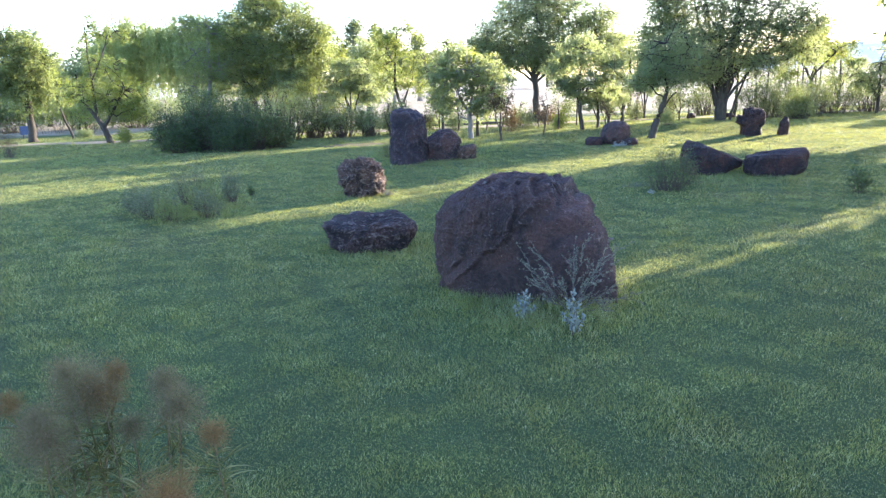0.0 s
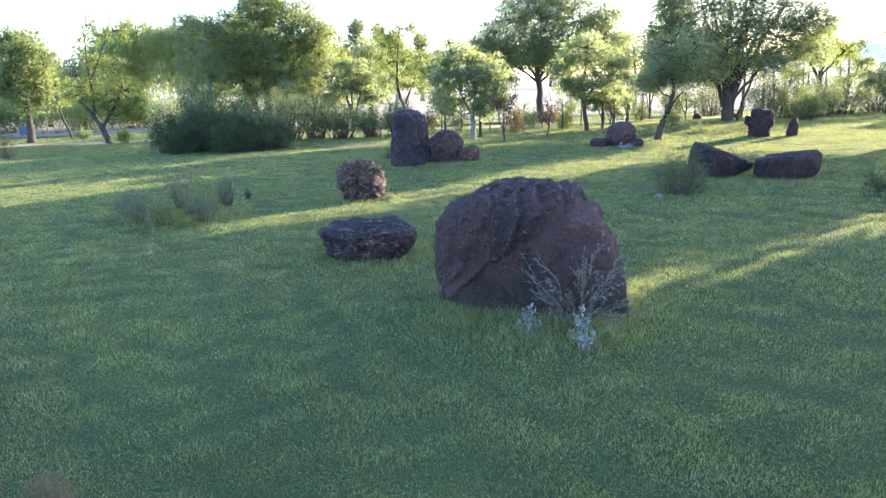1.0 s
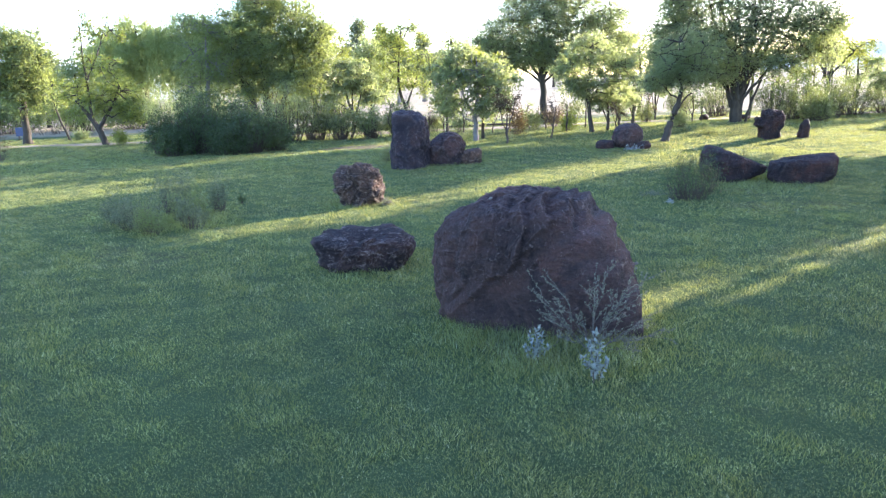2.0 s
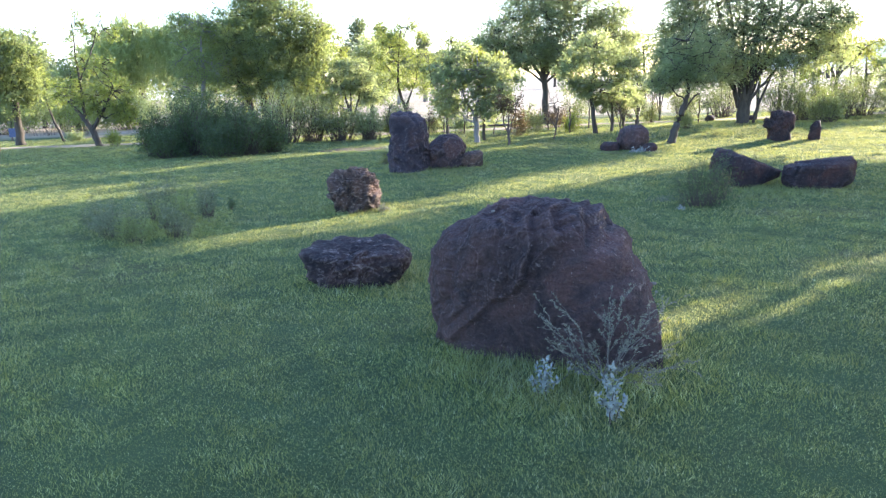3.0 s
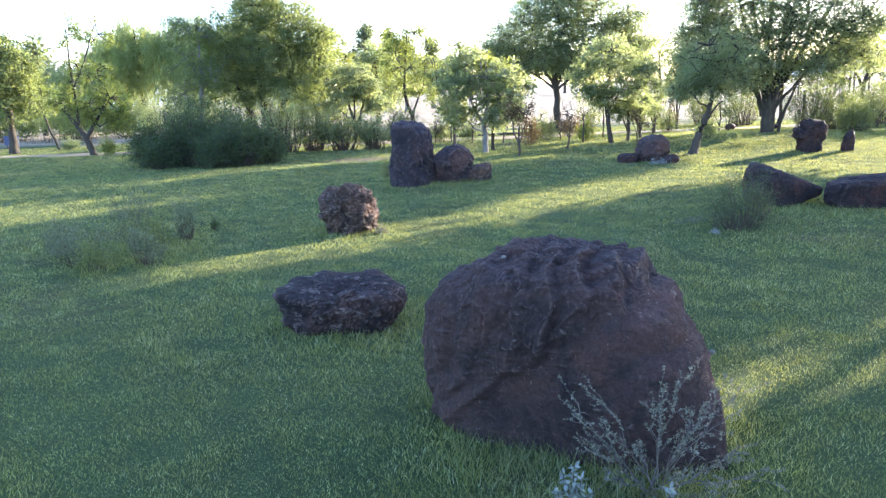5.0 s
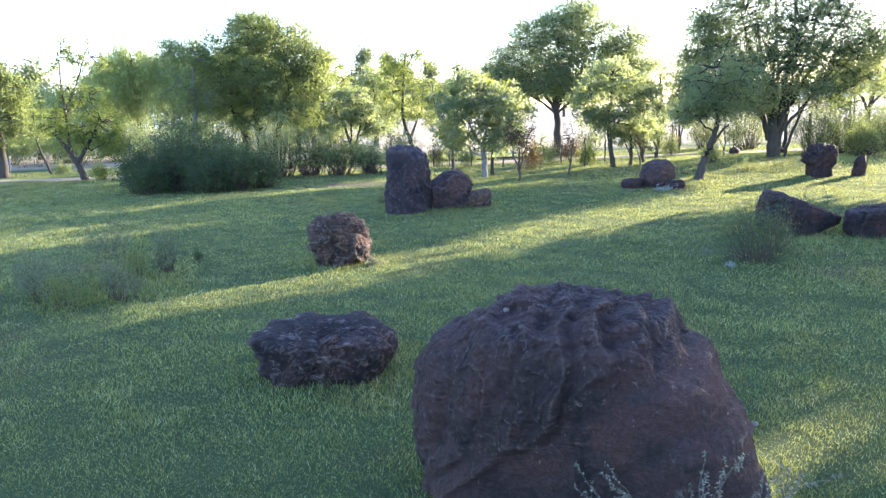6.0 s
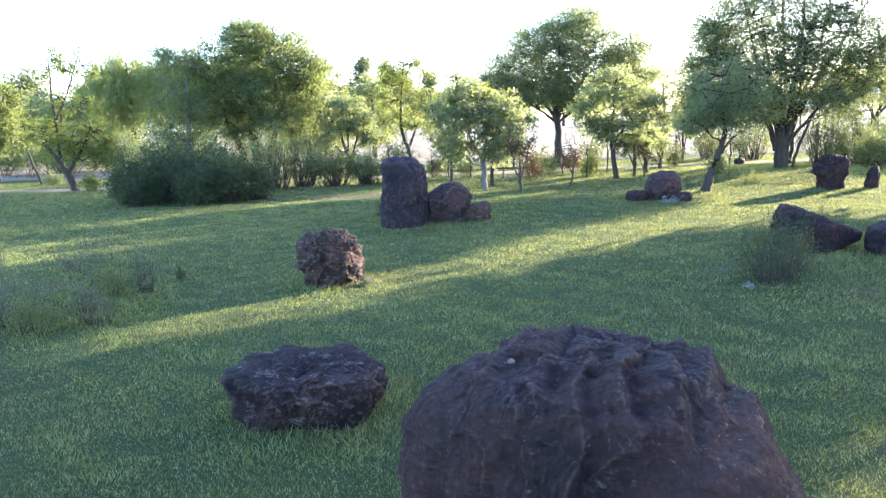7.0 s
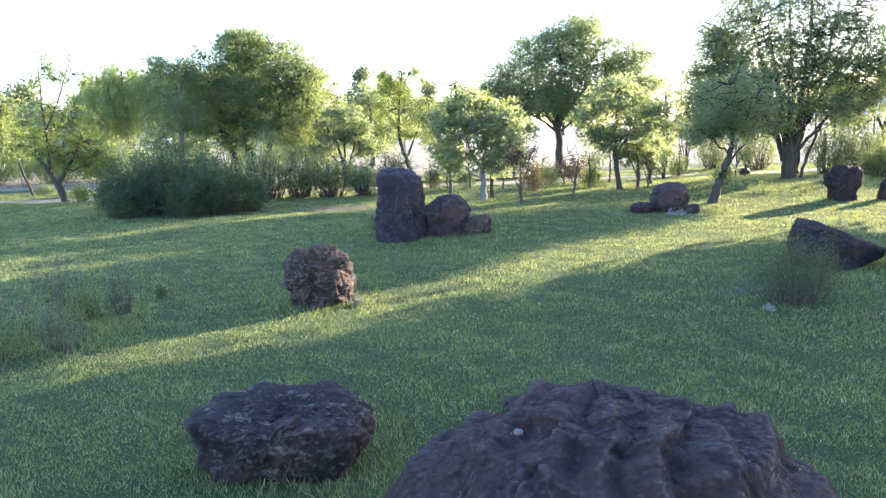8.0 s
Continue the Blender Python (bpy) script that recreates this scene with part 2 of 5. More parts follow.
# ---- mesh helpers ----
def mesh_np(name, verts, faces, material, smooth=False):
    """A mesh from an N x 3 array and a list of face arrays (each M x 3 or M x 4)."""
    faces = [np.asarray(f, np.int32) for f in faces if len(f)]
    me = bpy.data.meshes.new(name)
    me.vertices.add(len(verts))
    me.vertices.foreach_set("co", np.asarray(verts, np.float32).ravel())
    loops = np.concatenate([f.ravel() for f in faces])
    sizes = np.concatenate([np.full(len(f), f.shape[1], np.int32) for f in faces])
    starts = np.concatenate([[0], np.cumsum(sizes)[:-1]]).astype(np.int32)
    me.loops.add(len(loops))
    me.loops.foreach_set("vertex_index", loops)
    me.polygons.add(len(sizes))
    me.polygons.foreach_set("loop_start", starts)
    if smooth:
        me.polygons.foreach_set("use_smooth", np.ones(len(sizes), bool))
    me.materials.append(material)
    me.update(calc_edges=True)
    return me


class Pile:
    """Gathers vertices and faces of one mesh."""

    def __init__(self):
        self.v, self.t, self.q, self.n = [], [], [], 0

    def add(self, verts, tris=(), quads=()):
        self.v.append(np.asarray(verts, float))
        if len(tris):
            self.t.append(np.asarray(tris) + self.n)
        if len(quads):
            self.q.append(np.asarray(quads) + self.n)
        self.n += len(verts)

    def tube(self, pts, radii, seg=6):
        pts, radii = np.asarray(pts, float), np.asarray(radii, float)
        k = len(pts)
        d = np.gradient(pts, axis=0)
        d /= np.linalg.norm(d, axis=1, keepdims=True) + 1e-9
        ref = np.where(np.abs(d[:, 2:3]) > 0.9, [[1.0, 0, 0]], [[0, 0, 1.0]])
        a = np.cross(d, ref)
        a /= np.linalg.norm(a, axis=1, keepdims=True) + 1e-9
        b = np.cross(d, a)
        w = np.linspace(0, 2 * np.pi, seg, endpoint=False)
        ring = pts[:, None] + radii[:, None, None] * (np.cos(w)[None, :, None] * a[:, None] + np.sin(w)[None, :, None] * b[:, None])
        i, j = np.meshgrid(np.arange(k - 1), np.arange(seg), indexing="ij")
        j2 = (j + 1) % seg
        quads = np.stack([i * seg + j, i * seg + j2, (i + 1) * seg + j2, (i + 1) * seg + j], -1).reshape(-1, 4)
        self.add(ring.reshape(-1, 3), quads=quads)

    def leaves(self, at, rng, length, width, hang=0.3, spread=1.0, along=None):
        """One folded four-cornered leaf at each place."""
        at = np.asarray(at, float)
        n = len(at)
        d = rng.normal(size=(n, 3)) * spread
        if along is not None:
            d = d * 0.6 + along
        d[:, 2] -= hang
        d /= np.linalg.norm(d, axis=1, keepdims=True) + 1e-9
        s = np.cross(d, rng.normal(size=(n, 3)))
        s /= np.linalg.norm(s, axis=1, keepdims=True) + 1e-9
        up = np.cross(d, s)
        L = length * rng.uniform(0.65, 1.25, (n, 1))
        W = width * rng.uniform(0.7, 1.2, (n, 1)) / 2
        v = np.stack([at, at + d * L * 0.45 + s * W + up * W * 0.35, at + d * L, at + d * L * 0.45 - s * W + up * W * 0.35], 1)
        q = np.arange(n * 4).reshape(n, 4)
        self.add(v.reshape(-1, 3), quads=q)

    def mesh(self, name, material, smooth=False):
        return mesh_np(name, np.concatenate(self.v), [np.concatenate(x) for x in (self.t, self.q) if x], material, smooth)


def ss(a):
    a = np.clip(a, 0, 1)
    return a * a * (3 - 2 * a)


def ground_z(x, y):
    """Height of the lawn: level near by, a low bank under the multi-stemmed tree."""
    x, y = np.asarray(x, float), np.asarray(y, float)
    z = 0.08 * ss((y - 10) / 8) + 0.19 * np.exp(-(((x - 7.3) / 3.4) ** 2) - ((y - 22) / 3) ** 2)
    return z + 0.012 * np.sin(x * 1.1 + y * 0.35) * np.sin(y * 0.8 - x * 0.2)


def gz(x, y):
    return float(ground_z(x, y))


def thing(name, x, y, z, label, category, group="", kind=""):
    e = new(name)
    e.location = (x, y, z)
    e.empty_display_size = 0.2
    return tagged(e, label, category, group, kind)


def child(name, me, parent, label="", kind=""):
    ob = new(name, me)
    ob.parent = parent
    if label or kind:
        tagged(ob, label, kind=kind)
    return ob


# ---- ground, track ----
def axis(lo, hi, step, far):
    near = np.arange(lo, hi + step / 2, step)
    grow = np.geomspace(step, far, 26)
    return np.concatenate([lo - np.cumsum(grow)[::-1], near, hi + np.cumsum(grow)])


gx, gy = axis(-26, 26, 0.5, 420), axis(-12, 44, 0.5, 420)
X, Y = np.meshgrid(gx, gy)
gv = np.stack([X, Y, ground_z(X, Y) * (np.abs(X) < 60)], -1).reshape(-1, 3)
i, j = np.meshgrid(np.arange(len(gy) - 1), np.arange(len(gx) - 1), indexing="ij")
w = len(gx)
gq = np.stack([i * w + j, i * w + j + 1, (i + 1) * w + j + 1, (i + 1) * w + j], -1).reshape(-1, 4)
ground = new("ground", mesh_np("ground", gv, [gq], GROUND, True))
tagged(ground, "damp green lawn running out to a pale hay meadow", "ground", kind="structure")

tx = np.arange(-45, 30.1, 0.5)
mid = 26.1 + 0.035 * (tx + 12) + 0.12 * np.sin(tx * 0.6)
half = 0.65 + 0.12 * np.sin(tx * 1.3) + 0.08 * np.sin(tx * 3.1)
rows = [np.stack([tx, mid + s * half, ground_z(tx, mid + s * half) + dz], -1) for s, dz in ((-1, -0.01), (-0.7, 0.012), (0, 0.018), (0.7, 0.012), (1, -0.01))]
tv = np.concatenate(rows)
n = len(tx)
tq = np.concatenate([np.stack([np.arange(n - 1) + r * n, np.arange(1, n) + r * n, np.arange(1, n) + (r + 1) * n, np.arange(n - 1) + (r + 1) * n], -1) for r in range(4)])
track = new("track", mesh_np("track", tv, [tq], TRACK, True))
tagged(track, "pale dusty dirt track crossing behind the lawn", "track", kind="structure")

# Thin dark rods laid end to end draw a low line behind the track.
bm = Pile()
for k in range(5):
    x0 = -4.0 + k * 1.5
    y0 = 27.35 + 0.035 * (x0 + 12)
    pts = [(x0 + s * 1.44, y0 + s * 0.05, gz(x0, y0) + 0.05 + 0.01 * math.sin(k * 2.1)) for s in (0, 0.3, 0.7, 1)]
    bm.tube(pts, [0.034, 0.038, 0.035, 0.032], 7)
edging = new("track_dark_line", bm.mesh("track_dark_line", TIMBER))
tagged(edging, "low dark line along the dirt track", "edging", kind="structure")


# ---- boulders ----
def outline_radius(poly, ang):
    """Distance from the middle to a closed outline in each direction."""
    poly = np.asarray(poly, float)
    a = poly
    b = np.roll(poly, -1, 0)
    d = np.stack([np.cos(ang), np.sin(ang)], -1)
    best = np.full(len(ang), 1e9)
    for p, q in zip(a, b):
        e = q - p
        den = d[:, 0] * e[1] - d[:, 1] * e[0]
        den = np.where(np.abs(den) < 1e-9, 1e-9, den)
        r = (p[0] * e[1] - p[1] * e[0]) / den
        s = (p[0] * d[:, 1] - p[1] * d[:, 0]) / den
        best = np.where((r > 0) & (s >= -1e-6) & (s <= 1 + 1e-6) & (r < best), r, best)
    return best


def boulder(label, x, y, yaw, mid_z, front, plan, side, material, seed, level=6, power=4, rough=0.05, ridge=0.03, freq=2.2, cuts=10, cut_depth=0.12, lean=(1, 0.6), dents=(), ledges=(), base=None, category="boulder", crumble=1.0, pleat=None, fold=None, brow=0.0):
    """A weathered block from its outlines from the front, from above and from the side, broken by cuts, folds and pits."""
    b = bmesh.new()
    bmesh.ops.create_icosphere(b, subdivisions=level, radius=1)
    v = np.array([q.co[:] for q in b.verts])
    faces = np.array([[q.index for q in f.verts] for f in b.faces])
    b.free()
    rng = np.random.default_rng(seed)
    ang = lambda p, q: np.arctan2(q, p)
    gf = np.hypot(v[:, 0], v[:, 2]) / outline_radius(front, ang(v[:, 0], v[:, 2]))
    gp = np.hypot(v[:, 0], v[:, 1]) / outline_radius(plan, ang(v[:, 0], v[:, 1]))
    gs = np.hypot(v[:, 1], v[:, 2]) / outline_radius(side, ang(v[:, 1], v[:, 2]))
    v = v / ((gf**power + gp**power + gs**power) ** (1 / power))[:, None]
    fr, pl = np.asarray(front), np.asarray(plan)
    for axis_, lo, hi in ((0, fr[:, 0].min(), fr[:, 0].max()), (1, pl[:, 1].min(), pl[:, 1].max()), (2, fr[:, 1].min(), fr[:, 1].max())):
        v[:, axis_] = lo + (v[:, axis_] - v[:, axis_].min()) / np.ptp(v[:, axis_]) * (hi - lo)
    size = v.max(0) - v.min(0)
    for _ in range(cuts):
        nrm = rng.normal(size=3)
        nrm /= np.linalg.norm(nrm)
        reach = (v @ nrm).max()
        over = np.clip(v @ nrm - reach * (1 - cut_depth * rng.uniform(0.4, 1.3)), 0, None)
        v = v - nrm * (over * 0.8)[:, None]
    nr = v / (np.linalg.norm(v / size, axis=1, keepdims=True) * size.mean() + 1e-9)
    nr /= np.linalg.norm(nr, axis=1, keepdims=True)
    off = Vector(rng.uniform(-20, 20, 3).tolist())
    d = np.empty(len(v))
    for k, p in enumerate(v.tolist()):
        q = Vector(p) * freq + off
        warp = q + noise.noise_vector(q * 1.7) * 0.16
        big = noise.noise(q)
        d[k] = rough * big
        for scale, share in ((0.7, 0.9), (1.7, 0.75), (4.0, 0.45)):
            w_ = warp * scale
            dist, pts = noise.voronoi(w_)
            tilt = noise.cell_vector(pts[0] * 3.7) - Vector((0.5, 0.5, 0.5))
            edge = min(1.0, 0.35 + (dist[1] - dist[0]) / 0.06)
            d[k] += crumble * ridge * share * edge * (1.9 * (w_ - pts[0]).dot(tilt) + 0.7 * tilt.x)
        if pleat:
            px, pz, rate, deep = pleat
            u = (p[0] * px + p[2] * pz + 0.25 * p[1]) * rate + 1.1 * noise.noise(q * 0.55) + 0.45 * noise.noise(q * 1.5) + 0.15 * noise.noise(q * 4.0)
            u -= math.floor(u)
            saw = u / 0.72 if u < 0.72 else (1 - u) / 0.28
            swell = 0.35 + 1.3 * max(0.0, noise.noise(q * 0.8 - off) + 0.2)
            low = 0.0
            if fold:
                (fu, fz), turn, frate, fdeep = fold
                low = min(1.0, max(0.0, 0.5 + 12 * ((p[0] - fu) * math.sin(turn) - (p[2] - fz) * math.cos(turn))))
                w2 = (p[0] * math.sin(turn) - p[2] * math.cos(turn) + 0.2 * p[1]) * frate + 0.8 * noise.noise(q * 0.6) + 0.2 * noise.noise(q * 1.8)
                d[k] += low * fdeep * (math.sin(6.2832 * w2) + 0.35 * math.sin(12.566 * w2 + 1.0)) * (0.4 + max(0.0, noise.noise(q * 0.7 + off) + 0.3))
            d[k] += (1 - low) * deep * swell * (saw - 0.5)
            d[k] += 0.5 * deep * (noise.fractal(q * 3.2, 0.7, 2.2, 5) * 0.5 - 0.25 * abs(noise.noise(q * 5.5)))
        run = (p[2] * lean[0] - p[0] * lean[1] + 0.3 * p[1]) * freq * 1.25 + 0.55 * noise.noise(q * 0.9) + 0.22 * noise.noise(q * 2.6)
        step = run - math.floor(run)
        d[k] += crumble * ridge * 1.1 * (step if step < 0.82 else (1 - step) * 4.55) * (0.35 + max(0.0, noise.noise(q * 1.3 + off)) * 1.5)
        crest = noise.ridged_multi_fractal(q * 1.7, 0.9, 2.3, 5, 1.0, 2.0)
        d[k] += ridge * 0.08 * (noise.ridged_multi_fractal(Vector((q.x * 4.2 - q.z * 2.6, q.y * 4.2, q.z * 5.4 + q.x * 1.5)), 0.9, 2.1, 4, 1.0, 2.0) - 1.0)
        d[k] += ridge * (0.24 * crest - 0.5 + 0.22 * noise.fractal(q * 7.0, 0.8, 2.1, 4))
    for (u0, z0), turn, depth, fade in ledges[:1]:
        run = (v[:, 0] - u0) * math.sin(turn) - (v[:, 2] - z0) * math.cos(turn)
        d *= 1 - 0.6 * ss(run / 0.1) * np.clip((0.25 - nr[:, 1]) * 2.0, 0, 1)
    v = v + nr * d[:, None]
    for (u0, z0), turn, depth, fade in ledges:
        wav = np.array([noise.noise(Vector(q) * 4.0 + off) for q in v.tolist()]) * 0.045 + np.array([noise.noise(Vector(q) * 13.0 + off) for q in v.tolist()]) * 0.012
        run = (v[:, 0] - u0) * math.sin(turn) - (v[:, 2] - z0) * math.cos(turn) + wav
        face = np.clip((0.25 - nr[:, 1]) * 2.0, 0, 1)
        v = v - nr * (depth * face * ss(run / 0.05) * np.exp(-np.clip(run, 0, None) / fade) * np.exp(-(((v[:, 0] - u0) * math.cos(turn) + (v[:, 2] - z0) * math.sin(turn)) / 0.55) ** 4))[:, None]
    for (u0, w0, z0), rad, depth in dents:
        r2 = ((v - (u0, w0, z0)) ** 2).sum(1) / rad**2
        v = v - nr * (depth * np.exp(-r2))[:, None]
    if brow:
        wob = np.array([noise.noise(Vector(q) * 5.0 + off) for q in v.tolist()]) * 0.05
        v[:, 2] += brow * ss((v[:, 0] + wob + 0.37) / 0.05) * ss((0.43 - v[:, 0] - wob) / 0.04) * ss((v[:, 2] - 0.12) / 0.25)
    floor_z = gz(x, y) if base is None else base
    c, s = math.cos(yaw), math.sin(yaw)
    low = floor_z - 0.08 - mid_z
    v[:, 2] = np.where(v[:, 2] < low - floor_z, low - floor_z + (v[:, 2] - low + floor_z) * 0.15, v[:, 2])
    wv = np.stack([v[:, 0] * c - v[:, 1] * s, v[:, 0] * s + v[:, 1] * c, v[:, 2]], -1)
    ob = new("boulder", mesh_np("boulder", wv, [faces], material, True))
    ob.location = (x, y, floor_z + mid_z)
    return tagged(ob, label, category, "boulders on the lawn")


def egg(w, d):
    return [(w * math.cos(a) * (1 + 0.08 * math.cos(3 * a)), d * math.sin(a) * (1 + 0.06 * math.sin(2 * a))) for a in np.linspace(0, 2 * math.pi, 12, endpoint=False)]


# the large slab-sided boulder
great = boulder("huge dark reddish-brown iron-stone boulder with a ragged crest", 0.74, 5.15, radians(-25), 0.45,
        [(-0.74, -1.1), (-0.78, -0.30), (-0.84, -0.02), (-0.75, 0.17), (-0.60, 0.30), (-0.42, 0.40), (-0.36, 0.45), (-0.10, 0.475), (0.10, 0.475), (0.37, 0.455), (0.40, 0.39), (0.52, 0.25), (0.64, 0.04), (0.80, -0.22), (0.90, -1.1)],
        [(-0.86, 0.10), (-0.74, -0.26), (-0.38, -0.50), (0.2, -0.56), (0.60, -0.52), (0.88, -0.30), (0.66, 0.10), (0.2, 0.40), (-0.3, 0.45), (-0.7, 0.34)],
        [(-0.53, -1.1), (-0.56, 0.10), (-0.5, 0.38), (-0.28, 0.53), (0.12, 0.50), (0.36, 0.22), (0.46, -0.1), (0.48, -1.1)],
        ROCK_RUST, 3, level=8, power=4.5, rough=0.03, ridge=0.036, freq=2.5, cuts=6, cut_depth=0.05, lean=(0.75, 0.66), crumble=0.7, brow=0.055,
        pleat=(0.93, -0.37, 6.4, 0.04), fold=((-0.10, 0.0), radians(37), 4.0, 0.026),
        ledges=(((-0.06, 0.03), radians(40), 0.055, 0.6), ((-0.50, 0.12), radians(64), 0.03, 0.12), ((-0.22, 0.22), radians(56), 0.03, 0.12), ((0.10, 0.36), radians(24), 0.03, 0.12)), dents=(((0.05, -0.6, -0.40), 0.25, 0.06),))
# the low basin-topped rock
boulder("low dark flat-topped boulder with a hollowed pale-flecked top", -0.85, 6.9, radians(-4), 0.16,
        [(-0.55, 0.045), (-0.50, 0.12), (-0.40, 0.175), (-0.18, 0.195), (-0.03, 0.165), (0.2, 0.20), (0.36, 0.16), (0.51, 0.07), (0.49, 0.02), (0.36, -0.10), (0.22, -0.19), (0.10, -0.4), (-0.16, -0.4), (-0.30, -0.14), (-0.48, -0.02)],
        [(-0.55, 0.02), (-0.46, -0.22), (-0.1, -0.36), (0.25, -0.32), (0.51, -0.06), (0.42, 0.2), (0.1, 0.34), (-0.3, 0.3)], [(-0.38, 0.03), (-0.33, 0.09), (0, 0.16), (0.3, 0.21), (0.38, 0.1), (0.16, -0.4), (-0.15, -0.4)],
        ROCK_FLECK, 11, level=7, power=6.5, rough=0.06, ridge=0.045, freq=3.2, cuts=7, cut_depth=0.1, crumble=0.65, pleat=(0.5, 0.86, 4.2, 0.045), dents=(((-0.02, -0.10, 0.18), 0.19, 0.055), ((-0.06, -0.34, 0.08), 0.10, 0.04), ((0.25, -0.3, -0.02), 0.15, 0.03)))
# the knobbly brown one
boulder("rounded brown boulder with a deeply fissured crust", -1.53, 10.86, 0.2, 0.245,
        [(-0.37, -0.03), (-0.33, 0.14), (-0.23, 0.27), (-0.08, 0.35), (0.10, 0.33), (0.26, 0.24), (0.36, 0.05), (0.33, -0.18), (0.24, -0.6), (-0.2, -0.6), (-0.3, -0.2)],
        egg(0.38, 0.36), [(-0.2, -0.6), (-0.33, -0.15), (-0.36, 0.08), (-0.22, 0.30), (0.0, 0.36), (0.2, 0.32), (0.36, 0.1), (0.26, -0.6)], ROCK_TAN, 21, level=6, power=2.8, rough=0.045, ridge=0.055, freq=3.7, cuts=5, cut_depth=0.12)
# the standing group
boulder("tall upright blue-black boulder with a flat broken top", -1.12, 15.05, radians(-6), 0.52,
        [(-0.42, -0.44), (-0.43, -0.22), (-0.39, -0.02), (-0.32, 0.15), (-0.33, 0.38), (-0.32, 0.58), (-0.15, 0.61), (0.14, 0.59), (0.31, 0.46), (0.36, 0.20), (0.34, -0.05), (0.33, -0.3), (0.26, -0.95), (-0.40, -0.95)],
        egg(0.45, 0.40), [(-0.44, -0.95), (-0.45, -0.2), (-0.36, 0.1), (-0.32, 0.57), (0.2, 0.6), (0.34, 0.2), (0.38, -0.95)],
        ROCK_BLUE, 31, power=9, rough=0.07, ridge=0.045, freq=2.6, cuts=4, cut_depth=0.06, crumble=0.6, pleat=(0.95, 0.3, 4.6, 0.05))
boulder("rounded reddish-brown boulder leaning against the tall one", -0.43, 15.5, 0.1, 0.28,
        [(-0.46, 0.05), (-0.24, 0.22), (-0.06, 0.35), (0.09, 0.37), (0.25, 0.30), (0.40, 0.15), (0.44, 0.04), (0.36, -0.10), (0.30, -0.6), (-0.40, -0.6)],
        egg(0.45, 0.38), [(-0.38, -0.6), (-0.4, 0.1), (-0.2, 0.34), (0.15, 0.38), (0.36, 0.1), (0.36, -0.6)], ROCK_RUST, 37, power=5, rough=0.06, ridge=0.04, freq=2.6, crumble=0.8, pleat=(0.7, -0.7, 3.5, 0.025))
boulder("small blocky grey-brown boulder beside larger ones", 0.09, 15.42, 0.1, 0.14,
        [(-0.25, -0.14), (-0.20, 0.04), (-0.12, 0.14), (0.0, 0.16), (0.22, 0.18), (0.25, 0.03), (0.21, -0.2), (-0.22, -0.22)],
        egg(0.26, 0.2), egg(0.22, 0.19), ROCK_TAN, 41, level=5, power=5, rough=0.03, ridge=0.015, freq=4.5)
# farther stones
boulder("domed reddish boulder beside white flowers", 3.76, 17.65, 0.0, 0.25, egg(0.36, 0.31), egg(0.37, 0.34), egg(0.36, 0.32), ROCK_RUST, 47, level=5, rough=0.04, ridge=0.02, freq=3.5)
boulder("low black boulder beside the domed one", 3.22, 17.5, 0.3, 0.06, egg(0.22, 0.14), egg(0.22, 0.18), egg(0.2, 0.15), ROCK_DARK, 51, level=5, rough=0.03, ridge=0.015, freq=4.5)
boulder("low black boulder among white flowers", 4.02, 17.1, -0.2, 0.05, egg(0.18, 0.12), egg(0.18, 0.16), egg(0.17, 0.13), ROCK_DARK, 53, level=5, rough=0.03, ridge=0.015, freq=4.5)
boulder("dark wedge-shaped boulder with a sloping flat top", 4.40, 11.95, radians(-6), 0.26,
        [(-0.50, -0.15), (-0.49, 0.22), (-0.42, 0.31), (-0.20, 0.25), (0.15, 0.10), (0.50, -0.04), (0.44, -0.11), (0.2, -0.2), (-0.1, -0.33), (-0.4, -0.33)],
        [(-0.5, 0.3), (-0.45, -0.28), (0.0, -0.36), (0.5, -0.06), (0.5, 0.1), (0, 0.36)], [(-0.36, -0.3), (-0.34, 0.1), (-0.1, 0.3), (0.2, 0.33), (0.36, 0), (0.36, -0.3)],
        ROCK_DARK, 61, power=8, rough=0.015, ridge=0.02, freq=3.0, cuts=7, cut_depth=0.09)
boulder("long dark boat-shaped boulder with a flat top", 5.33, 11.62, radians(-3), 0.2,
        [(-0.54, 0.04), (-0.46, 0.12), (0.1, 0.17), (0.50, 0.24), (0.56, 0.16), (0.47, -0.1), (0.2, -0.24), (-0.35, -0.26), (-0.5, -0.12)],
        [(-0.54, 0.0), (-0.4, -0.26), (0.3, -0.32), (0.56, -0.1), (0.5, 0.25), (-0.2, 0.3)], [(-0.32, -0.25), (-0.34, 0.12), (0, 0.24), (0.3, 0.2), (0.3, -0.25)],
        ROCK_DARK, 67, power=8, rough=0.015, ridge=0.022, freq=3.0, cuts=6, cut_depth=0.08)
boulder("black mushroom-headed upright boulder", 7.22, 18.15, 0.0, 0.34,
        [(-0.34, 0.10), (-0.27, 0.19), (-0.16, 0.10), (-0.11, 0.29), (0.06, 0.35), (0.24, 0.30), (0.36, 0.08), (0.33, -0.02), (0.20, -0.14), (0.22, -0.7), (-0.22, -0.7), (-0.17, -0.10), (-0.32, -0.02)],
        egg(0.36, 0.28), [(-0.27, -0.7), (-0.28, 0.1), (-0.15, 0.33), (0.15, 0.34), (0.28, 0.1), (0.27, -0.7)], ROCK_DARK, 71, power=9, rough=0.02, ridge=0.035, freq=4.0, cuts=4)
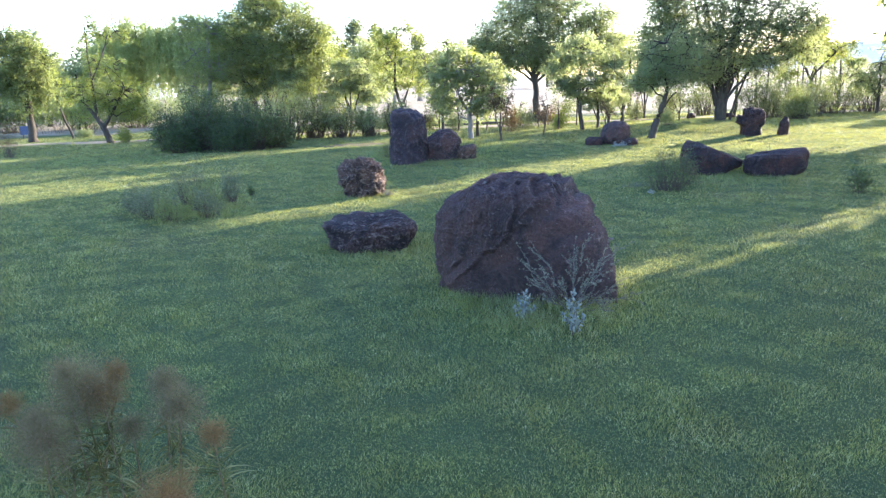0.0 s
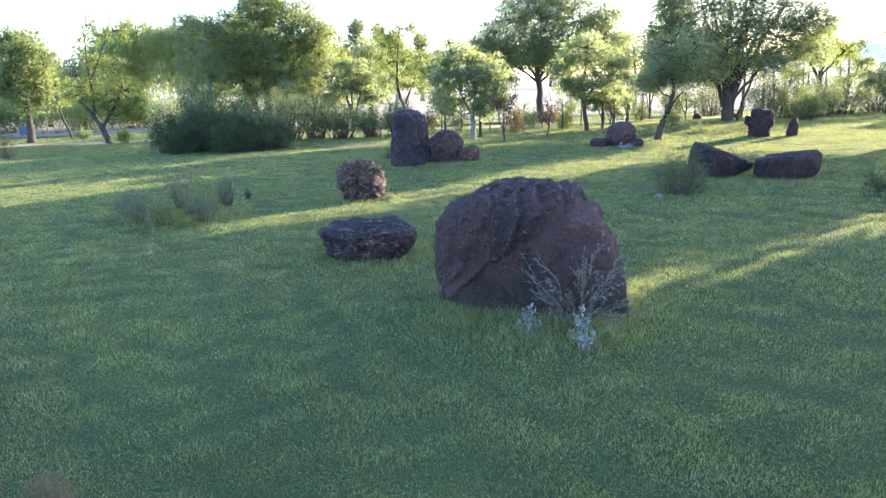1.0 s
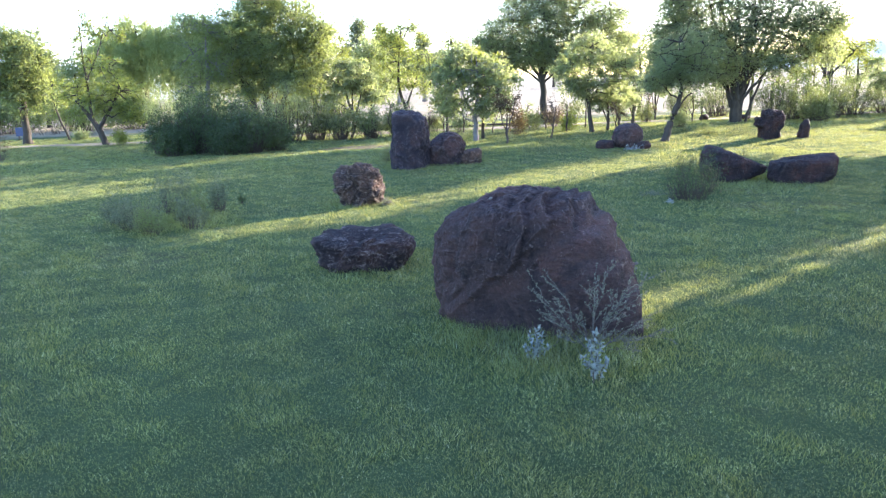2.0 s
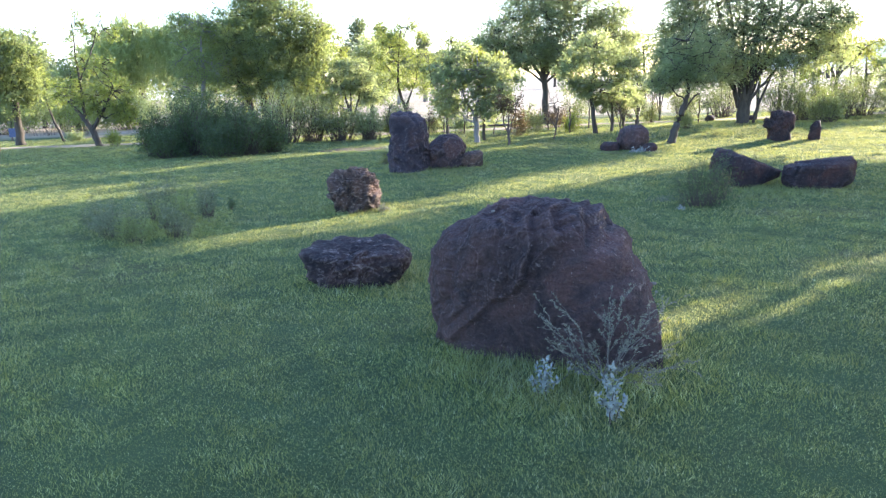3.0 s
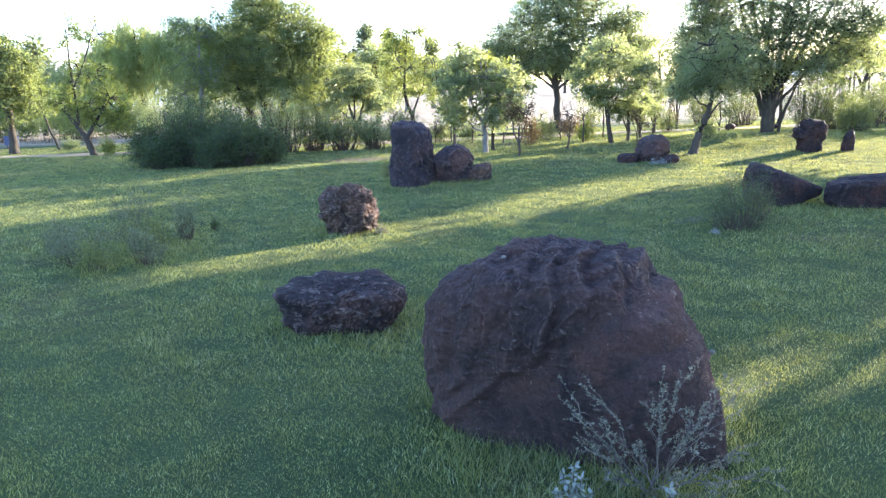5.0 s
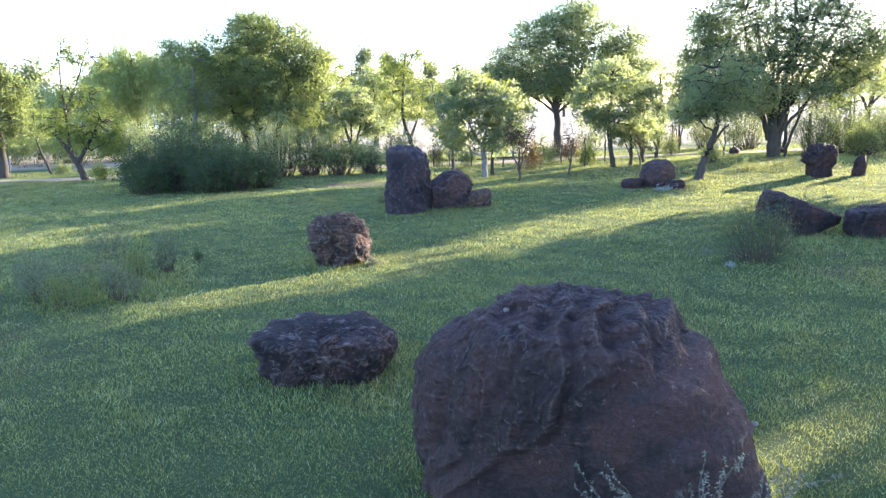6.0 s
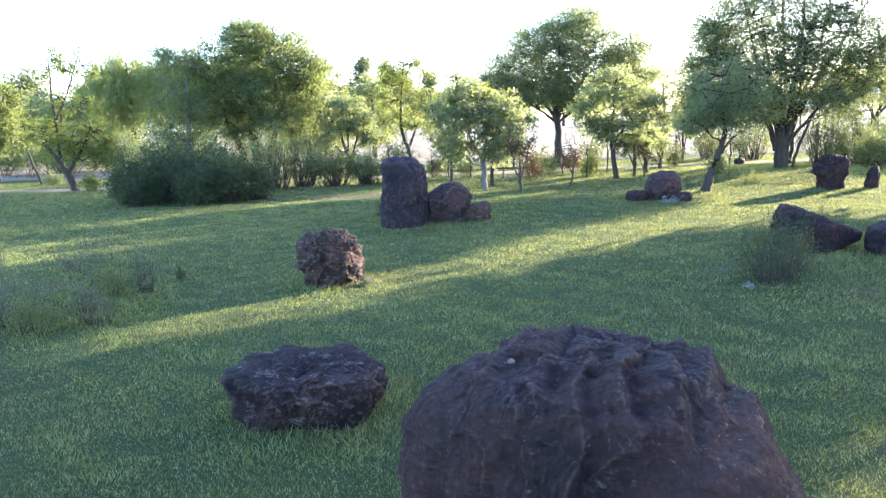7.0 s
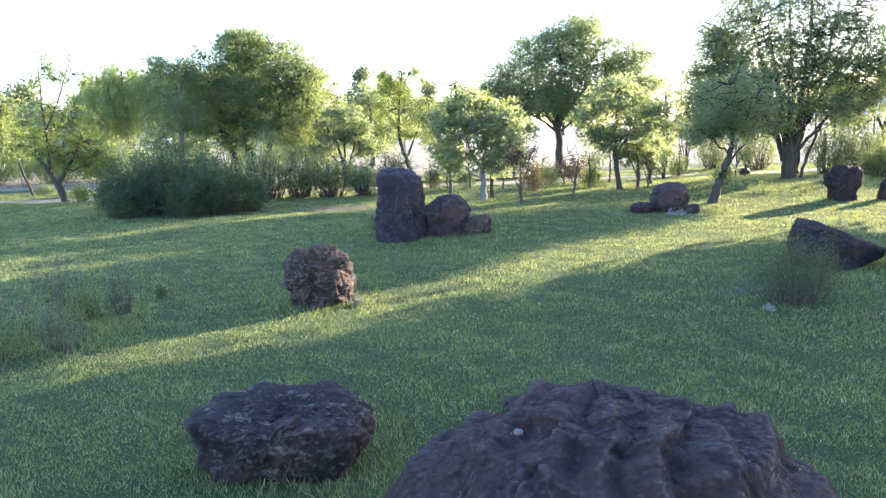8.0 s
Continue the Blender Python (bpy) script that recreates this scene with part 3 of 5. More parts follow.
boulder("narrow black upright stone with a notched side", 7.97, 18.0, 0.0, 0.22,
        [(-0.13, -0.12), (-0.06, -0.02), (-0.05, 0.08), (0.0, 0.19), (0.12, 0.23), (0.13, -0.5), (-0.12, -0.5)],
        egg(0.14, 0.13), [(-0.12, -0.5), (-0.13, 0.1), (0, 0.23), (0.13, 0.1), (0.12, -0.5)], ROCK_DARK, 73, level=5, power=5, rough=0.012, ridge=0.01, freq=6, cuts=3)
boulder("small dark stone under the trees", 7.88, 25.9, 0.0, 0.08, egg(0.16, 0.13), egg(0.16, 0.15), egg(0.15, 0.13), ROCK_DARK, 79, level=5, rough=0.02, ridge=0.01, freq=6)
boulder("small dark stone by the tree's foot", 8.9, 24.9, 0.4, 0.07, egg(0.15, 0.11), egg(0.15, 0.14), egg(0.14, 0.11), ROCK_DARK, 83, level=5, rough=0.02, ridge=0.01, freq=6)


# ---- trees ----
def bend(a, b, rng, k=5, wob=0.06, sag=0.0):
    a, b = np.asarray(a, float), np.asarray(b, float)
    t = np.linspace(0, 1, k)[:, None]
    p = a + (b - a) * t
    size = np.linalg.norm(b - a)
    p[1:-1] += rng.normal(size=(k - 2, 3)) * wob * size
    p[:, 2] += sag * size * np.sin(np.pi * t[:, 0])
    return p


def sprays(crown, limbs, limb, c, radii, n, per, leaf_size, spread, hang, gap, twig_r, seed, rng):
    """Branchlets that part into twigs, each set with leaves along its outer half, filling an uneven round space."""
    u = rng.normal(size=(n, 3))
    u /= np.linalg.norm(u, axis=1, keepdims=True)
    off = Vector((seed * 1.7, c[0], c[2]))
    swell = np.array([1 + 0.55 * noise.noise(Vector((q * 1.7).tolist()) + off) + 0.25 * noise.noise(Vector((q * 4.5).tolist()) + off) for q in u])
    at = c + u * (rng.uniform(0.02, 1.0, n) ** 0.4 * swell)[:, None] * radii
    keep = np.array([noise.noise(Vector((q * 1.5).tolist()) + off) > gap - 0.24 for q in at])
    at = at[keep]
    if len(at) < 9:
        return
    nodes = at[:: 8]
    hubs = limb[2:]
    near = hubs[np.argmin(((nodes[:, None] - hubs[None]) ** 2).sum(-1), axis=1)]
    nodes = nodes * 0.74 + near * 0.26
    for h, e in zip(near, nodes):
        limbs.tube(bend(h, e, rng, 4, 0.07, 0.05), np.array([1.9, 1.5, 1.2, 0.9]) * twig_r, 4)
    home = nodes[np.argmin(((at[:, None] - nodes[None]) ** 2).sum(-1), axis=1)]
    for h, e in zip(home, at):
        way = e - h
        e = h + way * min(1.0, 0.55 / (np.linalg.norm(way) + 1e-6)) if np.linalg.norm(way) > 0.75 else e
        tw = bend(h, e, rng, 3, 0.07, 0.06)
        if rng.random() < 0.6:
            limbs.tube(tw, [twig_r * 0.8, twig_r * 0.55, twig_r * 0.25], 3)
        m = int(per * rng.uniform(0.35, 1.5))
        t = rng.uniform(0.25, 1.12, (m, 1))
        pts = h + (e - h) * t + rng.normal(size=(m, 3)) * spread * (0.5, 0.5, 0.32)
        crown.leaves(pts, rng, leaf_size[0], leaf_size[1], hang)


def tree(name, label, x, y, stems, lobes, leaf, leaf_mat, bark, seed, leaf_size=(0.11, 0.055), per=26, spread=0.2, hang=0.35, gap=0.0, group="trees round the lawn", twig_r=0.010, strands=0.0, fill=1.15, small=True, sc=1.0):
    """stems: lists of (dx, dy, z, r). lobes: (dx, dy, z, rx, ry, rz, number of leaf clumps)."""
    rng = np.random.default_rng(seed)
    stems = [[(a * sc, b * sc, c * sc, r * sc) for a, b, c, r in st] for st in stems]
    lobes = [tuple(q * sc for q in lobe[:6]) + (lobe[6],) for lobe in lobes]
    if small:
        leaf_size, per, spread = (leaf_size[0] * 0.78, leaf_size[1] * 0.78), per * 1.3, spread * 1.05
    z0 = gz(x, y) - 0.05
    root = thing(name, x, y, z0, label, "tree", group)
    wood, crown, arms = Pile(), Pile(), []
    tops = []
    for st in stems:
        st = np.asarray(st, float)
        fine = np.linspace(0, len(st) - 1, len(st) * 4)
        idx = np.arange(len(st))
        pts = np.stack([np.interp(fine, idx, st[:, c]) for c in range(3)], -1)
        for _ in range(2):
            pts[1:-1] = (pts[:-2] + 2 * pts[1:-1] + pts[2:]) / 4
        r = np.interp(fine, idx, st[:, 3]) * rng.uniform(0.93, 1.07, len(fine))
        r[0] *= 1.35
        pts[1:, :2] += rng.normal(size=(len(pts) - 1, 2)) * 0.012
        wood.tube(pts, r, 10)
        tops.append((pts, r))
    for lx, ly, lz, rx, ry, rz, n in lobes:
        c = np.array([lx, ly, lz])
        best = min(tops, key=lambda s: np.linalg.norm(s[0][-1] - c))
        pts, r = best
        k = int(np.clip(np.searchsorted(pts[:, 2], lz - 0.55 * np.hypot(lx - pts[-1, 0], ly - pts[-1, 1]) - rz * 0.5), len(pts) // 3, len(pts) - 1))
        limbs = Pile()
        arms.append(limbs)
        limb = bend(pts[k], c + (0, 0, rz * 0.2), rng, 6, 0.05, -0.05)
        lr = np.linspace(r[k] * (0.45 if small else 0.6), 0.012, 6)
        limbs.tube(limb, lr, 6)
        if small:
            sprays(crown, limbs, limb, c, (rx, ry, rz), int(n * fill * 1.5), per * 0.62, leaf_size, spread, hang, gap, twig_r, seed, rng)
            continue
        n = int(n * fill)
        kids = max(4, n // 7)
        kc = rng.normal(size=(kids, 3))
        kc /= np.linalg.norm(kc, axis=1, keepdims=True)
        kc *= rng.uniform(0.12, 1.0, (kids, 1)) ** 0.4 * rng.choice([0.9, 1.0, 1.0, 1.22], (kids, 1))
        kr = rng.uniform(0.16, 0.36, kids)
        pick = rng.integers(0, kids, n)
        u = rng.normal(size=(n, 3))
        u /= np.linalg.norm(u, axis=1, keepdims=True)
        loose = u * rng.uniform(0.05, 1.0, (n, 1)) ** 0.42
        tuft = kc[pick] + u * (kr[pick] * rng.uniform(0.3, 1.0, n) ** 0.5)[:, None] * (1, 1, 0.7)
        u = np.where((np.arange(n) % 4 < 3)[:, None], loose, tuft)
        keep = np.array([noise.noise(Vector((q * 2.3).tolist()) + Vector((seed, lx, lz))) > gap - 0.38 for q in u])
        ends = c + u[keep] * (rx, ry, rz)
        for e in ends:
            s = limb[rng.integers(1, 6)]
            tw = bend(s, e, rng, 3, 0.08, 0.04)
            m = int(per * rng.uniform(0.6, 1.3))
            if strands:
                t = rng.uniform(0, 1, m)
                fall = strands * rng.uniform(0.5, 1.2)
                at = e + np.stack([0.18 * np.sin(t * 2) * rng.normal(size=m) * 0.5, 0.18 * rng.normal(size=m) * 0.5, -t * fall], -1)
            else:
                mixt = rng.uniform(0.0, 1.0, (m, 1)) ** 0.5
                at = tw[1] + (e - tw[1]) * mixt + rng.normal(size=(m, 3)) * spread * (0.75, 0.75, 0.5)
            crown.leaves(at, rng, leaf_size[0], leaf_size[1], hang)
    child("trunk", wood.mesh("trunk", bark, True), root)
    for limbs in arms:
        child("limb", limbs.mesh("limb", bark, True), root)
    child("crown", crown.mesh("crown", leaf_mat), root, leaf, "stuff")
    return root


def shrub(name, label, x, y, w, d, h, leaf_mat, seed, clumps=160, per=16, leaf_size=(0.06, 0.02), spread=0.09, stems=30, twig=None, bottom=0.05, leaf_label="", category="shrub", hang=0.0, flat=1.0, group="", up=0.5):
    """Many thin stems from one base, fanning into a dome of small leaves."""
    rng = np.random.default_rng(seed)
    z0 = gz(x, y) - 0.02
    root = thing(name, x, y, z0, label, category, group)
    wood, crown = Pile(), Pile()
    a = rng.uniform(0, 2 * np.pi, clumps)
    r = rng.uniform(0, 1, clumps) ** 0.5
    top = np.sqrt(np.clip(1 - (r * 0.96) ** 2, 0, 1)) ** flat
    zz = h * (bottom + (top - bottom) * rng.uniform(0.08, 1.0, clumps) ** 0.55)
    zz *= 1 + 0.65 * np.array([noise.noise(Vector((p * 2.2 + seed, q * 2.2, 0))) for p, q in zip(r * np.cos(a) * w, r * np.sin(a) * d)])
    ends = np.stack([r * np.cos(a) * w / 2, r * np.sin(a) * d / 2, zz], -1)
    for k, e in enumerate(ends):
        b = np.array([e[0] * 0.45 + rng.normal() * 0.05 * w, e[1] * 0.45 + rng.normal() * 0.05 * d, 0])
        st = bend(b, e, rng, 4, 0.05, 0.05)
        if k < stems:
            wood.tube(st, np.array([0.009, 0.007, 0.005, 0.003]) * (0.6 + h * 0.5) * (0.35 if spread < 0.09 else 1.0), 4)
        m = int(per * rng.uniform(0.6, 1.3))
        t = rng.uniform(0.2, 1.0, (m, 1)) ** 0.6
        if spread > 0.09:
            t = 1 - (1 - t) * rng.choice([0.25, 0.9], (m, 1), p=[0.75, 0.25])
        at = st[1] + (e - st[1]) * t + rng.normal(size=(m, 3)) * spread * rng.uniform(0.5, 1.2)
        at[:, 2] = np.clip(at[:, 2], 0.01, None)
        crown.leaves(at, rng, leaf_size[0], leaf_size[1], hang, along=np.array([0, 0, up]))
    child("brushwood", wood.mesh("brushwood", twig or TWIG, True), root, kind="stuff")
    child("foliage", crown.mesh("foliage", leaf_mat), root, leaf_label, "stuff")
    return root


# multi-stemmed tree on the bank
tree("tree", "large spreading multi-stemmed tree with thin grey-green foliage", 7.66, 22.0,
     [[(0, 0, 0, 0.165), (0.0, 0, 0.5, 0.15), (-0.05, 0, 0.95, 0.11), (-0.25, 0.1, 2.0, 0.06), (-0.5, 0.2, 3.8, 0.02)],
      [(0.05, 0, 0, 0.11), (0.10, -0.05, 0.8, 0.10), (0.25, 0, 2.0, 0.055), (0.45, 0.1, 3.5, 0.035), (0.5, 0.1, 4.8, 0.015)],
      [(0.1, 0.05, 0.5, 0.09), (0.35, 0.1, 1.2, 0.06), (0.9, 0.2, 2.2, 0.04), (1.7, 0.3, 3.5, 0.018)],
      [(-0.05, 0.1, 0.5, 0.09), (-0.25, 0.2, 1.2, 0.055), (-0.8, 0.3, 2.0, 0.035), (-1.4, 0.3, 2.9, 0.014)],
      [(0.15, 0.1, 0.6, 0.07), (0.45, 0.2, 1.5, 0.045), (0.9, 0.2, 2.8, 0.03), (1.2, 0.2, 4.4, 0.014)],
      [(0.0, -0.1, 0.7, 0.06), (-0.15, -0.3, 1.6, 0.04), (-0.2, -0.4, 3.0, 0.018)],
      [(0.05, -0.1, 0.7, 0.05), (0.2, -0.3, 1.6, 0.035), (0.35, -0.5, 2.8, 0.016)],
      [(-0.02, 0.05, 0.6, 0.055), (-0.2, 0.15, 1.5, 0.04), (-0.7, 0.1, 3.0, 0.026), (-1.1, 0.1, 4.6, 0.012)],
      [(0.02, 0.0, 0.7, 0.05), (0.1, 0.1, 1.8, 0.038), (0.0, 0.1, 3.4, 0.024), (-0.1, 0.1, 5.2, 0.012)],
      [(0.08, 0.0, 0.7, 0.05), (0.5, 0.1, 1.6, 0.036), (1.3, 0.0, 2.9, 0.024), (2.1, 0.0, 4.3, 0.012)],
      [(0.06, -0.1, 0.6, 0.045), (0.6, -0.2, 1.3, 0.032), (1.5, -0.2, 2.2, 0.022), (2.5, -0.1, 3.2, 0.010)],
      [(-0.06, -0.05, 0.6, 0.045), (-0.5, -0.1, 1.3, 0.032), (-1.2, -0.1, 1.9, 0.02), (-2.0, 0.0, 2.4, 0.010)],
      [(0.28, 0.0, 0.0, 0.04), (0.42, -0.1, 0.7, 0.036), (0.75, -0.2, 1.5, 0.028), (1.3, -0.3, 2.2, 0.014)]],
     [(-1.5, 0.0, 2.5, 1.0, 1.1, 0.95, 170), (-1.7, 0.1, 1.65, 0.75, 0.9, 0.55, 110), (-0.8, 0, 3.6, 1.1, 1.2, 1.0, 150), (-0.5, -0.4, 2.2, 1.0, 1.0, 0.9, 140), (0.4, 0.0, 4.6, 1.4, 1.3, 0.9, 150), (0.5, -0.2, 3.2, 1.2, 1.2, 1.0, 160), (1.5, 0.1, 3.9, 1.0, 1.1, 1.0, 110), (1.5, 0, 2.5, 1.1, 1.1, 0.8, 140), (2.2, 0.0, 1.9, 0.85, 0.9, 0.5, 90), (1.0, -0.4, 1.7, 0.8, 0.8, 0.5, 80), (-0.7, -0.1, 1.4, 0.75, 0.8, 0.4, 70), (0.2, -0.5, 2.5, 0.9, 0.7, 0.8, 80), (-1.75, 0.0, 3.3, 0.8, 0.9, 0.75, 130), (-2.05, 0.0, 2.1, 0.6, 0.7, 0.75, 100), (-1.1, -0.2, 1.9, 0.8, 0.8, 0.6, 100), (2.3, 0.0, 2.9, 0.8, 0.9, 0.8, 90), (-1.3, 0.0, 4.5, 0.9, 0.9, 0.7, 80)],
     "thin grey-green leaves", LEAF_OAK, BARK, 101, leaf_size=(0.095, 0.042), per=18, spread=0.29, gap=-0.16, fill=2.2)
# the broad tree behind the centre
tree("tree", "broad round-crowned tree on a single straight trunk", 2.68, 29.0,
     [[(0, 0, 0, 0.15), (0.03, 0, 1.0, 0.12), (-0.02, 0, 1.8, 0.10), (0.05, 0, 2.8, 0.06), (0.1, 0, 3.8, 0.025)],
      [(0, 0, 1.6, 0.07), (-0.5, 0, 2.3, 0.045), (-1.3, 0.1, 3.1, 0.02)], [(0, 0, 1.7, 0.07), (0.5, 0.1, 2.5, 0.045), (1.3, 0, 3.4, 0.02)],
      [(0, 0, 1.6, 0.06), (-0.25, -0.2, 2.5, 0.04), (-0.6, -0.3, 3.8, 0.018)], [(0, 0, 1.8, 0.06), (0.3, -0.3, 2.7, 0.04), (0.6, -0.4, 4.0, 0.018)], [(0, 0, 1.5, 0.05), (0.7, -0.1, 2.1, 0.035), (1.8, -0.1, 2.7, 0.015)], [(0, 0, 1.5, 0.05), (-0.6, -0.2, 2.0, 0.03), (-1.5, -0.2, 2.5, 0.014)]],
     [(-1.6, 0, 3.3, 1.15, 1.3, 0.85, 150), (-0.9, 0.1, 4.2, 1.1, 1.2, 0.85, 130), (0.2, 0, 4.5, 1.2, 1.2, 0.85, 150), (1.3, 0, 4.0, 1.2, 1.2, 0.95, 150), (2.2, 0.1, 3.2, 0.95, 1.1, 0.8, 120), (-0.8, -0.4, 2.7, 1.2, 1.0, 0.75, 130), (0.9, -0.4, 2.8, 1.3, 1.0, 0.8, 140), (0.1, -0.3, 3.6, 1.2, 1.1, 0.9, 150), (1.9, -0.2, 2.4, 0.9, 0.9, 0.5, 80), (2.5, 0.0, 3.9, 1.0, 1.1, 0.8, 120), (2.9, 0.0, 2.9, 0.75, 0.9, 0.6, 80), (-1.7, -0.1, 2.6, 0.8, 0.9, 0.5, 80), (0.9, 0.0, 5.0, 1.0, 1.0, 0.55, 90), (-1.2, -0.2, 2.35, 1.0, 0.8, 0.5, 120), (0.9, -0.3, 2.2, 1.0, 0.8, 0.45, 100), (0.0, -0.4, 2.7, 0.9, 0.8, 0.6, 110), (-2.2, 0.0, 2.9, 0.7, 0.8, 0.6, 90)],
     "dense mid-green leaves", LEAF_OAK, BARK, 103, leaf_size=(0.105, 0.05), per=22, spread=0.29, gap=-0.14, fill=1.75)
# the big dark tree on the left
tree("tree", "big dense dark-green tree with a domed crown", -7.55, 27.2,
     [[(0.1, 0, 0, 0.2), (0.1, 0, 1.0, 0.17), (0.0, 0, 2.0, 0.13), (-0.1, 0, 3.6, 0.06)], [(-0.2, 0, 0, 0.14), (-0.5, 0, 1.4, 0.1), (-1.1, 0, 2.8, 0.05)], [(0.35, 0.1, 0, 0.13), (0.7, 0, 1.4, 0.1), (1.2, 0, 2.8, 0.05)]],
     [(-1.0, 0, 3.4, 1.2, 1.3, 1.1, 230), (0.0, 0, 4.6, 1.2, 1.3, 0.9, 220), (1.2, 0, 4.1, 1.2, 1.2, 1.1, 220), (1.9, 0.1, 2.9, 0.9, 1.1, 1.0, 140), (0.3, -0.6, 3.0, 1.3, 0.9, 1.0, 180), (-0.6, -0.4, 2.1, 1.3, 1.0, 0.8, 140), (1.2, -0.4, 2.0, 1.2, 1.0, 0.7, 120), (2.2, 0.0, 3.7, 0.7, 0.9, 0.8, 90)],
     "dense dark-green leaves", LEAF_DARK, BARK, 107, leaf_size=(0.12, 0.06), per=34, spread=0.25, gap=-0.06, sc=0.98)
tree("tree", "slimmer dark tree with upright branches", -9.35, 26.0,
     [[(0, 0, 0, 0.12), (0.05, 0, 1.2, 0.1), (0.2, 0, 2.6, 0.07), (0.25, 0, 4.0, 0.03)]],
     [(-0.3, 0, 3.2, 1.0, 1.0, 1.1, 150), (0.4, 0, 4.3, 0.9, 0.9, 0.9, 130), (-0.6, 0.1, 4.5, 0.7, 0.8, 0.6, 80), (0.6, 0, 2.7, 1.0, 0.9, 0.9, 130), (-0.4, -0.1, 2.0, 1.0, 0.9, 0.7, 100)],
     "dark-green leaves", LEAF_DARK, BARK_PALE, 109, leaf_size=(0.11, 0.05), per=20, spread=0.2, gap=0.08, sc=0.88, fill=0.85)
# the leaning pair on the left lawn
tree("tree", "small leaning tree with bright foliage on its sunny side", -12.87, 25.5,
     [[(0, 0, 0, 0.12), (-0.2, 0, 0.6, 0.1), (-0.5, 0, 1.1, 0.07), (-0.9, 0, 1.6, 0.04)], [(-0.4, 0, 0.9, 0.06), (-0.45, 0.1, 1.8, 0.045), (-0.5, 0.1, 3.0, 0.03), (-0.45, 0.1, 4.2, 0.012)], [(-0.2, 0, 0.6, 0.07), (0.3, 0, 1.3, 0.05), (0.7, 0, 2.0, 0.03)], [(-0.5, 0.1, 2.2, 0.035), (0.1, 0.1, 3.2, 0.025), (0.5, 0.1, 4.2, 0.012)]],
     [(0.75, 0, 1.7, 0.85, 0.7, 0.85, 120), (1.0, 0, 1.1, 0.6, 0.6, 0.6, 60), (-0.8, 0, 1.9, 0.8, 0.6, 0.7, 90), (0.0, 0.1, 1.6, 0.7, 0.6, 0.7, 60), (-0.35, 0.1, 4.0, 0.5, 0.4, 0.65, 34), (0.6, 0.1, 3.8, 0.7, 0.5, 0.6, 36), (-0.25, 0.1, 2.9, 0.6, 0.5, 0.5, 30), (0.4, 0.1, 2.7, 0.6, 0.5, 0.5, 30)],
     "small fresh green leaves", LEAF_FRESH, BARK, 113, leaf_size=(0.10, 0.05), per=22, spread=0.14)
tree("tree", "slender leaning young tree with thin foliage", -16.1, 29.0,
     [[(0, 0, 0, 0.055), (-0.3, 0, 0.8, 0.04), (-0.5, 0, 1.6, 0.026), (-0.4, 0, 2.4, 0.012)]],
     [(-0.5, 0, 2.4, 0.6, 0.6, 0.6, 80), (0.1, 0, 1.8, 0.5, 0.5, 0.4, 50)], "fresh green leaves", LEAF_FRESH, BARK, 127, leaf_size=(0.11, 0.05), per=24, spread=0.17)
tree("tree", "dense dark-green tree at the lawn's edge", -17.0, 27.6,
     [[(0, 0, 0, 0.16), (0, 0, 1.2, 0.13), (0.1, 0, 2.6, 0.07), (0.1, 0, 3.6, 0.03)]],
     [(0.5, 0, 3.0, 1.0, 1.1, 0.95, 190), (-0.5, 0, 3.7, 1.2, 1.2, 0.95, 180), (0.3, 0, 1.9, 1.25, 1.1, 0.8, 170), (-0.9, 0, 2.4, 1.0, 1.1, 0.9, 120)],
     "dense green leaves", LEAF_DARK, BARK, 131, leaf_size=(0.13, 0.07), per=32, spread=0.2, gap=-0.05)
# willows behind
for k, (x, y, s, seed) in enumerate(((-18.9, 42.3, 1.20, 151), (-15.6, 41.3, 1.18, 137), (-13.0, 42.5, 1.22, 139), (-21.6, 45.5, 1.08, 149))):
    tree("willow", "tall weeping willow with pale hanging foliage", x, y,
         [[(0, 0, 0, 0.3), (0.1, 0, 1.6 * s, 0.22), (0, 0, 3.4 * s, 0.1), (0, 0, 4.6 * s, 0.04)]],
         [(0, 0, 4.7 * s, 1.3, 1.3, 0.6, 110), (-1.2, 0, 4.2 * s, 1.0, 1.2, 0.7, 90), (1.2, 0, 4.3 * s, 0.9, 1.2, 0.7, 90), (0.3, -0.8, 3.7 * s, 1.4, 0.9, 0.8, 100), (-0.8, -0.5, 2.9 * s, 1.4, 0.9, 0.6, 80), (1.0, -0.3, 2.9 * s, 1.2, 0.9, 0.6, 70)],
         "long pale-green hanging leaves", LEAF_WILLOW, BARK, seed, leaf_size=(0.24, 0.05), per=34, spread=0.2, hang=2.2, strands=1.7, group="willows", small=False)
for x, y, sc, seed in ((-24.5, 42.0, 0.85, 349), (-21.5, 40.0, 0.8, 361), (-27.5, 41.0, 0.85, 367), (-9.5, 40.0, 0.95, 353), (-5.8, 42.0, 0.9, 359)):
    tree("tree", "full soft-green tree in the thicket behind", x, y,
         [[(0, 0, 0, 0.14), (0.05, 0, 1.4 * sc, 0.11), (0, 0, 3.6 * sc, 0.04)]],
         [(-0.9, 0, 2.2 * sc, 1.1, 1.0, 1.2, 90), (0.9, 0, 2.3 * sc, 1.1, 1.0, 1.2, 90), (0, 0, 3.7 * sc, 1.2, 1.0, 1.0, 100), (0.1, 0, 1.2, 1.5, 1.0, 0.8, 80)],
         "soft green leaves", LEAF_OAK, BARK, seed, leaf_size=(0.17, 0.085), per=20, spread=0.26, group="thicket trees", small=False)
